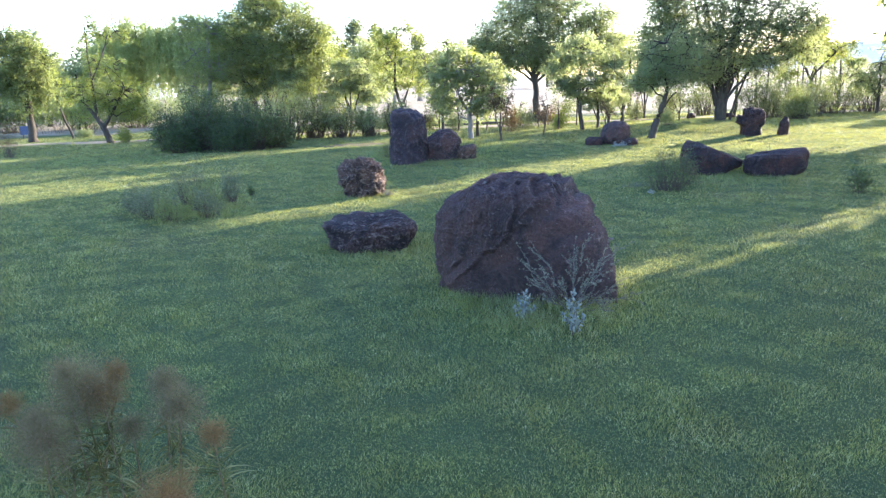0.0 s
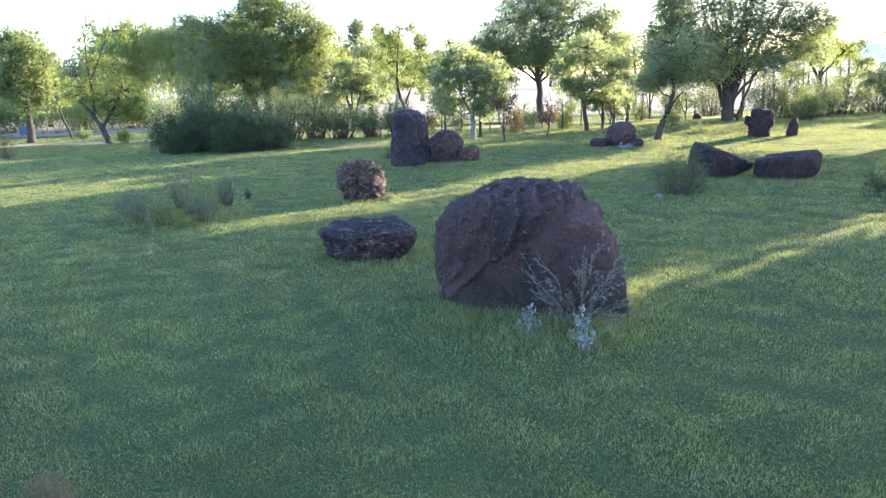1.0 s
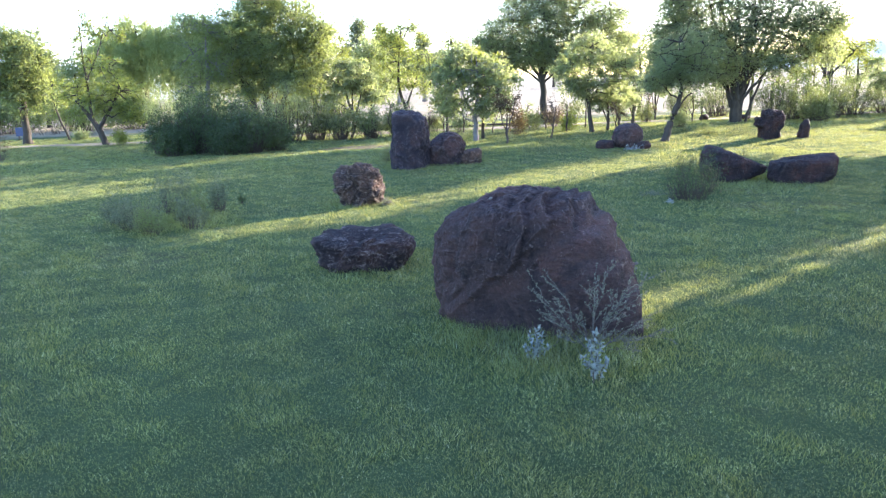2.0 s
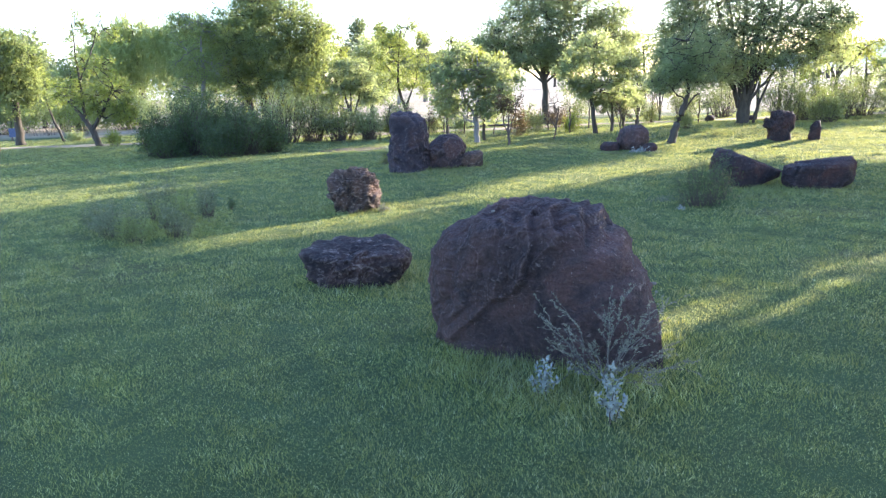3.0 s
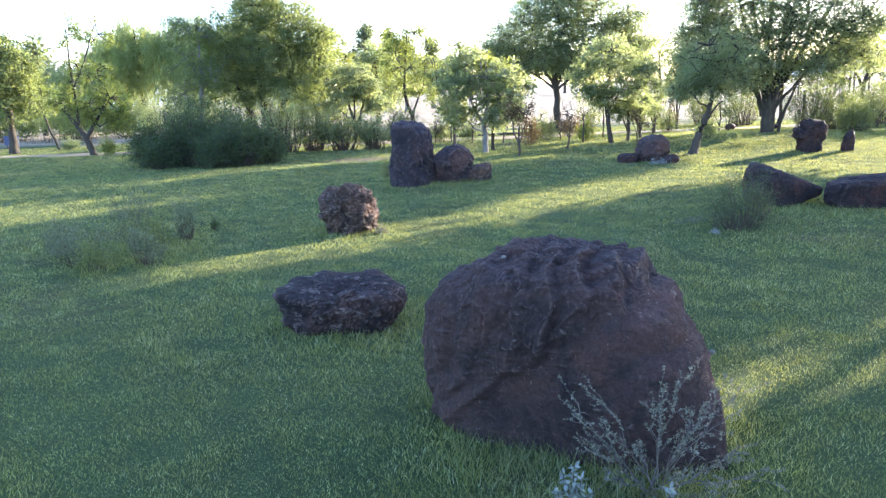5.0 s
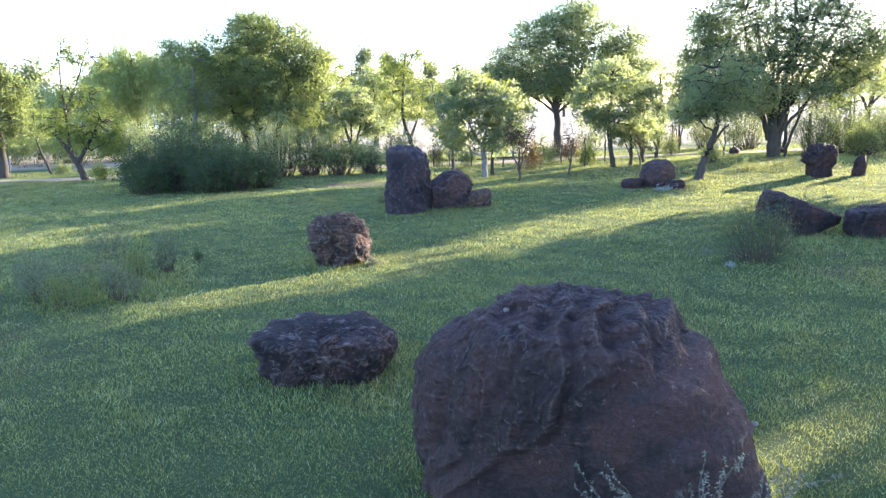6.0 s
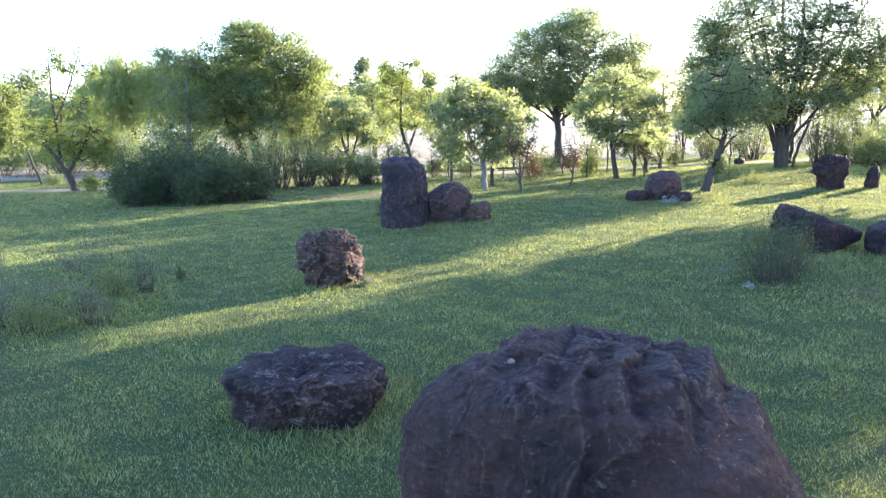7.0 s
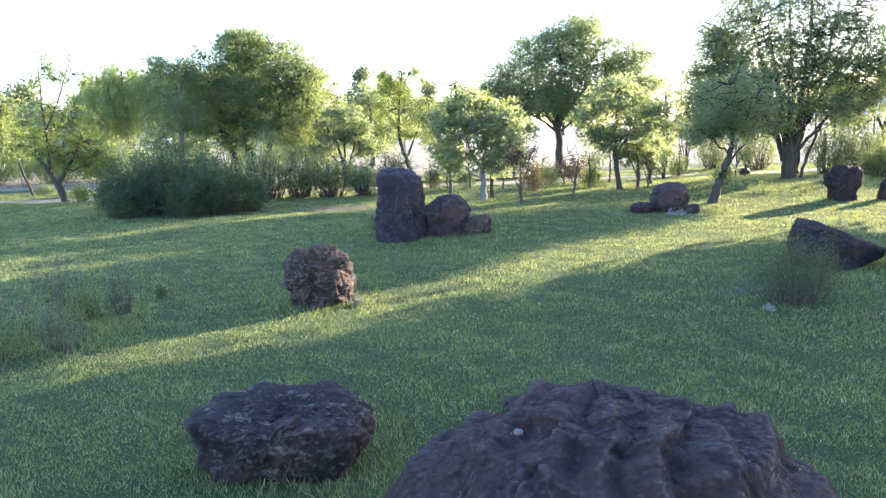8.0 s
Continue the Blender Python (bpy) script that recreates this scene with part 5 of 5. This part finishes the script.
for x, y, w_, h_, m_, sd in ((-1.3, 25.5, 0.8, 0.8, LEAF_OLIVE, 607), (1.9, 24.6, 0.9, 0.6, LEAF_OLIVE, 613), (-0.4, 24.8, 0.6, 0.7, LEAF_OAK, 617), (2.9, 26.0, 0.8, 0.7, LEAF_PURPLE, 619), (1.4, 22.8, 0.6, 0.9, LEAF_PURPLE, 631), (5.9, 21.4, 0.5, 0.6, LEAF_OAK, 641), (3.0, 23.3, 0.5, 0.6, LEAF_YELLOW, 643), (-12.2, 25.2, 0.5, 0.6, LEAF_FRESH, 647), (-15.6, 28.9, 0.6, 0.4, LEAF_OAK, 653), (-17.5, 33.0, 2.0, 1.6, LEAF_FRESH, 659), (-14.8, 35.5, 3.0, 2.0, LEAF_OAK, 661), (-11.6, 31.5, 2.6, 2.3, LEAF_OAK, 663), (-13.6, 33.0, 2.6, 2.2, LEAF_WILLOW, 667), (-20.0, 34.0, 2.4, 2.2, LEAF_FRESH, 673), (-11.5, 36.0, 2.4, 2.4, LEAF_OAK, 677), (4.1, 30.5, 0.8, 0.8, LEAF_OLIVE, 683), (6.0, 26.3, 0.6, 0.7, LEAF_OLIVE, 691)):
    shrub("shrub", "small loose shrub under the trees", x, y, w_, w_ * 0.8, h_, m_, sd, clumps=int(40 + 50 * w_), per=14, leaf_size=(0.08, 0.03), spread=0.08, stems=40, flat=0.5)
for x, y, w_, h_, m_, sd in ((-26.0, 37.0, 3.2, 1.9, LEAF_OAK, 1301), (-23.0, 36.2, 3.2, 1.7, LEAF_DARK, 1303), (-19.8, 36.6, 3.2, 1.9, LEAF_OAK, 1307), (-16.9, 36.4, 3.0, 1.6, LEAF_DARK, 1311), (-13.9, 37.2, 2.8, 1.8, LEAF_OAK, 1313), (-29.2, 37.5, 3.2, 1.9, LEAF_DARK, 1317)):
    shrub("shrub", "full leafy shrub in the hedge beyond the track", x, y, w_, w_ * 0.6, h_, m_, sd, clumps=260, per=22, leaf_size=(0.12, 0.06), spread=0.16, stems=60, flat=0.5, group="hedge beyond the track", up=0.1)
shrub("shrub", "soft grey-green feathery shrub by the wedge boulder", 3.24, 10.25, 0.95, 0.8, 0.82, LEAF_BUSH, 701, clumps=150, per=34, leaf_size=(0.045, 0.006), spread=0.07, stems=110, flat=0.7, up=0.3)
shrub("weed", "pale dry flowering weed by the wedge boulder", 3.62, 10.6, 0.40, 0.3, 0.46, STRAW, 709, clumps=26, per=16, leaf_size=(0.024, 0.014), spread=0.02, stems=26, category="weed", up=0.0)
for x, y, w_, h_, m_, sd in ((-4.30, 10.45, 0.6, 0.82, LEAF_WEED, 719), (-3.95, 10.4, 0.4, 0.45, LEAF_DARK, 720), (-3.64, 10.55, 0.4, 0.62, LEAF_WEED, 727), (-4.35, 9.3, 0.7, 0.5, LEAF_WEED, 733), (-3.85, 9.75, 0.45, 0.48, LEAF_DARK, 734), (-3.55, 9.2, 0.5, 0.42, LEAF_WEED, 739), (-4.85, 9.8, 0.5, 0.55, LEAF_WEED, 741), (-4.0, 8.95, 0.5, 0.36, LEAF_DARK, 744)):
    shrub("weed", "loose wispy weed clump on the lawn", x, y, w_, w_ * 0.85, h_, m_, sd, clumps=int(70 * w_ + 14), per=30, leaf_size=(0.034, 0.011), spread=0.034, stems=90, flat=0.35, category="weed", group="weeds on the lawn", up=0.25)
shrub("weed", "tall single leafy weed on the lawn", -3.52, 11.2, 0.09, 0.09, 0.24, LEAF_BUSH, 743, clumps=14, per=14, leaf_size=(0.04, 0.015), spread=0.02, stems=14, category="weed", group="weeds on the lawn")
shrub("weed", "leafy young weed on the shaded lawn", 5.70, 9.45, 0.30, 0.26, 0.58, LEAF_BUSH, 751, clumps=26, per=16, leaf_size=(0.055, 0.03), spread=0.04, stems=34, category="weed")
shrub("weed", "thin tall weed behind the wedge boulder", 5.0, 13.2, 0.26, 0.2, 0.55, LEAF_OLIVE, 757, clumps=16, per=9, leaf_size=(0.05, 0.015), spread=0.05, stems=16, category="weed")
shrub("weed", "pale wispy weed beside the tall boulder", -1.75, 16.4, 0.42, 0.4, 0.48, LEAF_OLIVE, 761, clumps=60, per=14, leaf_size=(0.05, 0.012), spread=0.05, stems=60, category="weed")
shrub("weed", "tiny dark-leaved weed at the boulder's foot", -1.10, 10.62, 0.16, 0.14, 0.13, LEAF_GREY, 769, clumps=20, per=12, leaf_size=(0.03, 0.018), spread=0.02, stems=20, category="weed")
shrub("weed", "sparse weed on the sunny bank", 6.2, 19.6, 0.7, 0.5, 0.28, LEAF_OLIVE, 773, clumps=50, per=10, leaf_size=(0.05, 0.015), spread=0.05, stems=50, category="weed")
shrub("sapling", "small nearly bare sapling at the lawn's edge", -13.3, 20.2, 0.7, 0.6, 1.2, LEAF_PURPLE, 787, clumps=60, per=5, leaf_size=(0.06, 0.03), spread=0.06, stems=60, category="sapling")
shrub("flower_patch", "patch of small white flowers by the domed boulder", 3.80, 16.98, 0.5, 0.26, 0.09, PETAL, 797, clumps=60, per=6, leaf_size=(0.035, 0.03), spread=0.03, stems=20, category="flowers")
shrub("flower_patch", "small tuft of silvery flowers on the lawn", 2.93, 10.0, 0.12, 0.12, 0.09, PETAL, 809, clumps=20, per=8, leaf_size=(0.018, 0.013), spread=0.016, stems=10, category="flowers")
shrub("flower_patch", "patch of low pale silvery leaves on the lawn", 2.85, 10.75, 0.5, 0.4, 0.06, LEAF_GREY, 811, clumps=60, per=8, leaf_size=(0.02, 0.01), spread=0.03, stems=10, category="flowers")


# ---- the saltbush and silver plants by the large boulder ----
def stemmy(name, label, x, y, ends, leaf_mat, seed, leaf_size, every, tip_only=0.35, r=0.006, category="plant", side=0, wood_mat=TWIG):
    """Curved stems from one root that part into twigs, each set with small leaves towards its tip."""
    rng = np.random.default_rng(seed)
    root = thing(name, x, y, gz(x, y) - 0.01, label, category)
    for e in ends:
        wood, crown, twigs = Pile(), Pile(), []
        st = bend((rng.normal() * 0.02, rng.normal() * 0.02, 0), e, rng, 7, 0.025, 0.06)
        wood.tube(st, np.linspace(r, r * 0.3, 7), 5)
        length = np.linalg.norm(np.asarray(e))
        lines = [(st, length)]
        for _ in range(side):
            k = rng.integers(2, 6)
            b = st[k]
            out = (st[-1] - st[0]) * rng.uniform(0.12, 0.32) + rng.normal(size=3) * 0.11 * length
            tw = bend(b, b + out, rng, 5, 0.06, 0.05)
            twig = Pile()
            twig.tube(tw, np.linspace(r * 0.5, r * 0.2, 5), 3)
            twigs.append(twig)
            lines.append((tw, np.linalg.norm(out)))
        for ln, le in lines:
            m = max(4, int(le / every))
            t = rng.uniform(tip_only if ln is st else 0.2, 1.0, m) ** (1.0 if ln is st else 0.5)
            f = t * (len(ln) - 1)
            at = np.stack([np.interp(f, np.arange(len(ln)), ln[:, c]) for c in range(3)], -1)
            crown.leaves(at, rng, leaf_size[0], leaf_size[1], -0.3)
        s = child("stem", wood.mesh("stem", wood_mat, True), root)
        for twig in twigs:
            child("twig", twig.mesh("twig", wood_mat, True), s)
        child("leaves", crown.mesh("leaves", leaf_mat), s, kind="stuff")
    return root


stemmy("saltbush", "grey wiry saltbush with pale leafy tips against the boulder", 1.02, 4.28,
       [(0.10, -0.02, 0.57), (0.05, 0.0, 0.47), (-0.26, -0.03, 0.50), (-0.34, 0.0, 0.40), (0.36, -0.03, 0.54), (0.24, 0.02, 0.40), (0.38, -0.05, 0.24), (-0.30, -0.08, 0.28), (0.42, -0.08, 0.14), (-0.10, -0.08, 0.30), (0.17, -0.06, 0.36), (0.12, -0.14, 0.18), (-0.18, -0.12, 0.16), (0.30, -0.14, 0.06)],
       LEAF_GREY, 821, (0.014, 0.007), 0.0085, 0.62, 0.004, "shrub", 13, TWIG_GREY)
for x, y, hh, seed in ((0.66, 4.13, 0.24, 823), (0.98, 3.80, 0.31, 827)):
    stemmy("silver_plant", "upright silver-leaved plant in the grass", x, y,
           [(0.01, 0, hh), (-0.04, 0.0, hh * 0.85), (0.04, -0.02, hh * 0.8), (0.08, 0, hh * 0.45), (-0.07, 0.01, hh * 0.5)], LEAF_SILVER, seed, (0.034, 0.017), 0.0045, 0.12, 0.004)


# ---- the fluffy-headed bush close to the start ----
def smoke_bush(x, y):
    rng = np.random.default_rng(839)
    root = thing("seedhead_bush", x, y, gz(x, y) - 0.01, "wispy bush with rust-brown fluffy seed heads", "shrub")
    heads = [(-0.092, 0.04, 1.138, 0.084, FLUFF_GREY), (-0.06, 0.06, 1.12, 0.048, FLUFF), (-0.043, 0.107, 1.154, 0.027, FLUFF), (-0.136, 0.048, 1.18, 0.026, FLUFF_GREY), (0.126, 0.04, 1.092, 0.062, FLUFF_GREY), (0.07, 0.106, 1.124, 0.04, FLUFF_GREY),
             (0.217, -0.006, 1.045, 0.033, FLUFF), (-0.127, -0.08, 1.072, 0.078, FLUFF_GREY), (-0.249, 0.006, 1.118, 0.03, FLUFF), (0.188, -0.202, 1.003, 0.056, FLUFF), (0.003, 0.052, 1.035, 0.036, FLUFF_GREY), (-0.19, 0.0, 1.082, 0.034, FLUFF_GREY)]
    for hx, hy, hz, r, m in heads:
        hx, hy, hz, r = hx * 0.72, hy * 0.72, 1.783 + (hz - 1.783) * 0.72, r * 0.72
        wood, fl, lf = Pile(), Pile(), Pile()
        st = bend((hx * 0.15, hy * 0.15, 0), (hx, hy, hz - r * 0.5), rng, 7, 0.025, 0.04)
        wood.tube(st, np.linspace(0.005, 0.0014, 7), 5)
        n = int(4600 * (r / 0.038) ** 1.6)
        u = rng.normal(size=(n, 3))
        u /= np.linalg.norm(u, axis=1, keepdims=True)
        lump = np.array([1 + 0.6 * noise.noise(Vector((q * 2.0).tolist()) + Vector((hx * 30, hz * 9, 0))) for q in u])
        at = np.array((hx, hy, hz)) + u * (r * 1.05 * lump * rng.uniform(0.02, 1.0, n) ** 0.75)[:, None]
        fl.leaves(at, rng, 0.0095, 0.0006, 0.0, along=u * 0.9)
        for _ in range(120):
            f = rng.uniform(3.9, 5.85)
            b0 = np.array([np.interp(f, np.arange(7), st[:, c]) for c in range(3)])
            way = rng.normal(size=3) * (1, 1, 0.5) + (0, 0, 0.35)
            way /= np.linalg.norm(way)
            curl = rng.normal(size=3)
            ln = rng.uniform(0.016, 0.05)
            t = np.linspace(0, 1, 6)[:, None]
            lf.tube(b0 + way * ln * t + curl * ln * 0.5 * t**2 - np.array((0, 0, 0.4 * ln)) * t**3, np.array([0.0008, 0.0014, 0.0016, 0.0014, 0.001, 0.0003]), 3)
        s = child("stem", wood.mesh("stem", STRAW, True), root)
        child("leaves", lf.mesh("leaves", LEAF_CURLY, True), s, "narrow curled olive-green leaves")
        child("seed_head", fl.mesh("seed_head", m), s, "fluffy rust-brown seed head")
    return root


smoke_bush(-0.248, -0.179)


# ---- small things ----
def pebble(x, y, z, r, seed):
    b = bmesh.new()
    bmesh.ops.create_icosphere(b, subdivisions=3, radius=1)
    for q in b.verts:
        s = 1 + 0.25 * noise.noise(q.co * 1.5 + Vector((seed, 0, 0)))
        q.co = Vector((q.co.x * r * s, q.co.y * r * 0.8 * s, q.co.z * r * 0.7 * s))
    me = bpy.data.meshes.new("pebble")
    b.to_mesh(me)
    b.free()
    me.materials.append(PEBBLE)
    for p in me.polygons:
        p.use_smooth = True
    ob = new("pebble", me)
    ob.location = (x, y, z)
    return tagged(ob, "small pale pebble lodged on the large boulder", "pebble")


pebble(0.40, 5.02, 0.93, 0.014, 1)
skin = np.empty(len(great.data.vertices) * 3, np.float32)
great.data.vertices.foreach_get("co", skin)
skin = skin.reshape(-1, 3) + np.array(great.location)
spot = skin[np.argmin(((skin - (1.50, 4.85, 0.52)) ** 2).sum(1))]
pebble(float(spot[0]), float(spot[1]), float(spot[2]), 0.017, 2)


def post(x, y, h, r):
    root = thing("post", x, y, gz(x, y) - 0.05, "plain weathered timber post", "post")
    p = Pile()
    p.tube([(0, 0, 0), (0.005, 0, h * 0.5), (0, 0, h)], [r, r * 0.96, r * 0.92], 10)
    child("shaft", p.mesh("shaft", TIMBER), root)
    c = Pile()
    c.tube([(0, 0, h - 0.005), (0, 0, h + 0.015), (0, 0, h + 0.02)], [r, r * 0.8, 0.002], 10)
    child("top", c.mesh("top", TIMBER), root)
    return root


post(9.78, 25.0, 1.2, 0.05)


def board(x, y, w_, h_, lift):
    """A small panel on two posts."""
    root = thing("board", x, y, gz(x, y) - 0.03, "small blue board on two posts beyond the lawn", "board")
    b = bmesh.new()
    bmesh.ops.create_cube(b, size=1)
    bmesh.ops.scale(b, vec=(w_, 0.04, h_), verts=b.verts)
    bmesh.ops.bevel(b, geom=b.edges[:], offset=0.008, segments=2, affect="EDGES")
    bmesh.ops.translate(b, vec=(0, -0.05, lift + h_ / 2), verts=b.verts)
    me = bpy.data.meshes.new("panel")
    b.to_mesh(me)
    b.free()
    me.materials.append(BLUE)
    child("panel", me, root, "blue painted panel")
    for sx in (-0.36, 0.36):
        p = Pile()
        p.tube([(sx * w_, 0, 0), (sx * w_, 0, lift), (sx * w_, 0, lift + h_)], [0.03, 0.03, 0.03], 8)
        child("leg", p.mesh("leg", TIMBER), root)
    return root


board(-18.75, 30.2, 0.6, 0.36, 0.2)


def shelter(x, y, w_, d_, h_):
    """An open shelter far off: flat roof on posts."""
    root = thing("shelter", x, y, gz(x, y), "far-off open shelter with a flat dark roof", "shelter")
    b = bmesh.new()
    bmesh.ops.create_cube(b, size=1)
    bmesh.ops.scale(b, vec=(w_, d_, 0.18), verts=b.verts)
    bmesh.ops.bevel(b, geom=b.edges[:], offset=0.03, segments=2, affect="EDGES")
    bmesh.ops.translate(b, vec=(0, 0, h_), verts=b.verts)
    me = bpy.data.meshes.new("roof")
    b.to_mesh(me)
    b.free()
    me.materials.append(METAL)
    child("roof", me, root)
    for sx in (-0.42, -0.14, 0.14, 0.42):
        for sy in (-0.4, 0.4):
            p = Pile()
            p.tube([(sx * w_, sy * d_, -0.05), (sx * w_, sy * d_, h_ * 0.5), (sx * w_, sy * d_, h_ - 0.08)], [0.07, 0.07, 0.07], 8)
            child("pole", p.mesh("pole", TIMBER), root)
    return root


shelter(26.5, 62.0, 5.0, 3.0, 2.3)


# ---- lawn grass ----
def lawn(name, label, n, near, far, seed, x_half, tall=1.0):
    """Blades over the lawn, finer and denser towards the path of the walk."""
    rng = np.random.default_rng(seed)
    u = rng.uniform(0, 1, n)
    ratio = 0.45
    d = (near**ratio + u * (far**ratio - near**ratio)) ** (1 / ratio)
    y = d - 0.6
    x = 0.3 + (rng.uniform(-1, 1, n)) * (0.60 * (d + 1.8) + x_half)
    z = ground_z(x, y)
    size = np.clip(d / 5.0, 0.75, 4.0) ** 0.62
    clump = np.zeros(n)
    for k in range(14):
        f = rng.uniform(1.2, 14.0)
        th, ph = rng.uniform(0, np.pi), rng.uniform(0, 6.28)
        clump += np.sin(f * (x * np.cos(th) + y * np.sin(th)) + ph + 1.6 * np.sin(0.7 * f * (y * np.cos(th) - x * np.sin(th)) + 2 * ph)) / 14**0.5
    h = (0.0145 + 0.0075 * clump + 0.011 * rng.random(n)) * tall
    for bx, by, br, extra in ((0.80, 4.62, 0.9, 0.085), (-0.8, 6.8, 0.65, 0.05), (-1.5, 10.8, 0.55, 0.045), (-0.7, 15.3, 0.9, 0.05), (1.0, 4.15, 0.45, 0.05), (4.7, 11.7, 1.0, 0.05), (-3.9, 9.8, 0.9, 0.04)):
        h += extra * np.exp(-(((x - bx) ** 2 + (y - by) ** 2) / br**2) ** 2) * rng.random(n)
    h = np.clip(h, 0.011, None) * size**0.5
    bare = np.hypot(0.42 * x + 1.26, 0.85 * y - 17.2) + 0.25 * clump
    h = np.where((bare < 0.55) & (rng.random(n) < 0.8), 0.006, h)
    w = 0.0018 * size * rng.uniform(0.7, 1.3, n)
    a = rng.uniform(0, 2 * np.pi, n)
    lean = rng.uniform(0.15, 1.15, n) * h
    sweep = np.zeros(n)
    for k in range(8):
        f, th, ph = rng.uniform(1.5, 9.0), rng.uniform(0, np.pi), rng.uniform(0, 6.28)
        sweep += np.sin(f * (x * np.cos(th) + y * np.sin(th)) + ph + 1.3 * np.sin(0.8 * f * (y * np.cos(th) - x * np.sin(th)) - ph))
    la = sweep * 1.6 + rng.normal(size=n) * 1.7
    base = np.stack([x, y, z - 0.004], -1)
    side = np.stack([np.cos(a), np.sin(a), np.zeros(n)], -1) * w[:, None]
    tip = base + np.stack([np.cos(la) * lean, np.sin(la) * lean, h], -1)
    v = np.stack([base - side, base + side, tip], 1).reshape(-1, 3)
    f = np.arange(n * 3).reshape(n, 3)
    ob = new(name, mesh_np(name, v, [f], GRASS))
    return tagged(ob, label, "grass", kind="stuff")


lawn("lawn_grass", "short damp green lawn grass", 1120000, 2.0, 31.0, 901, 1.0)
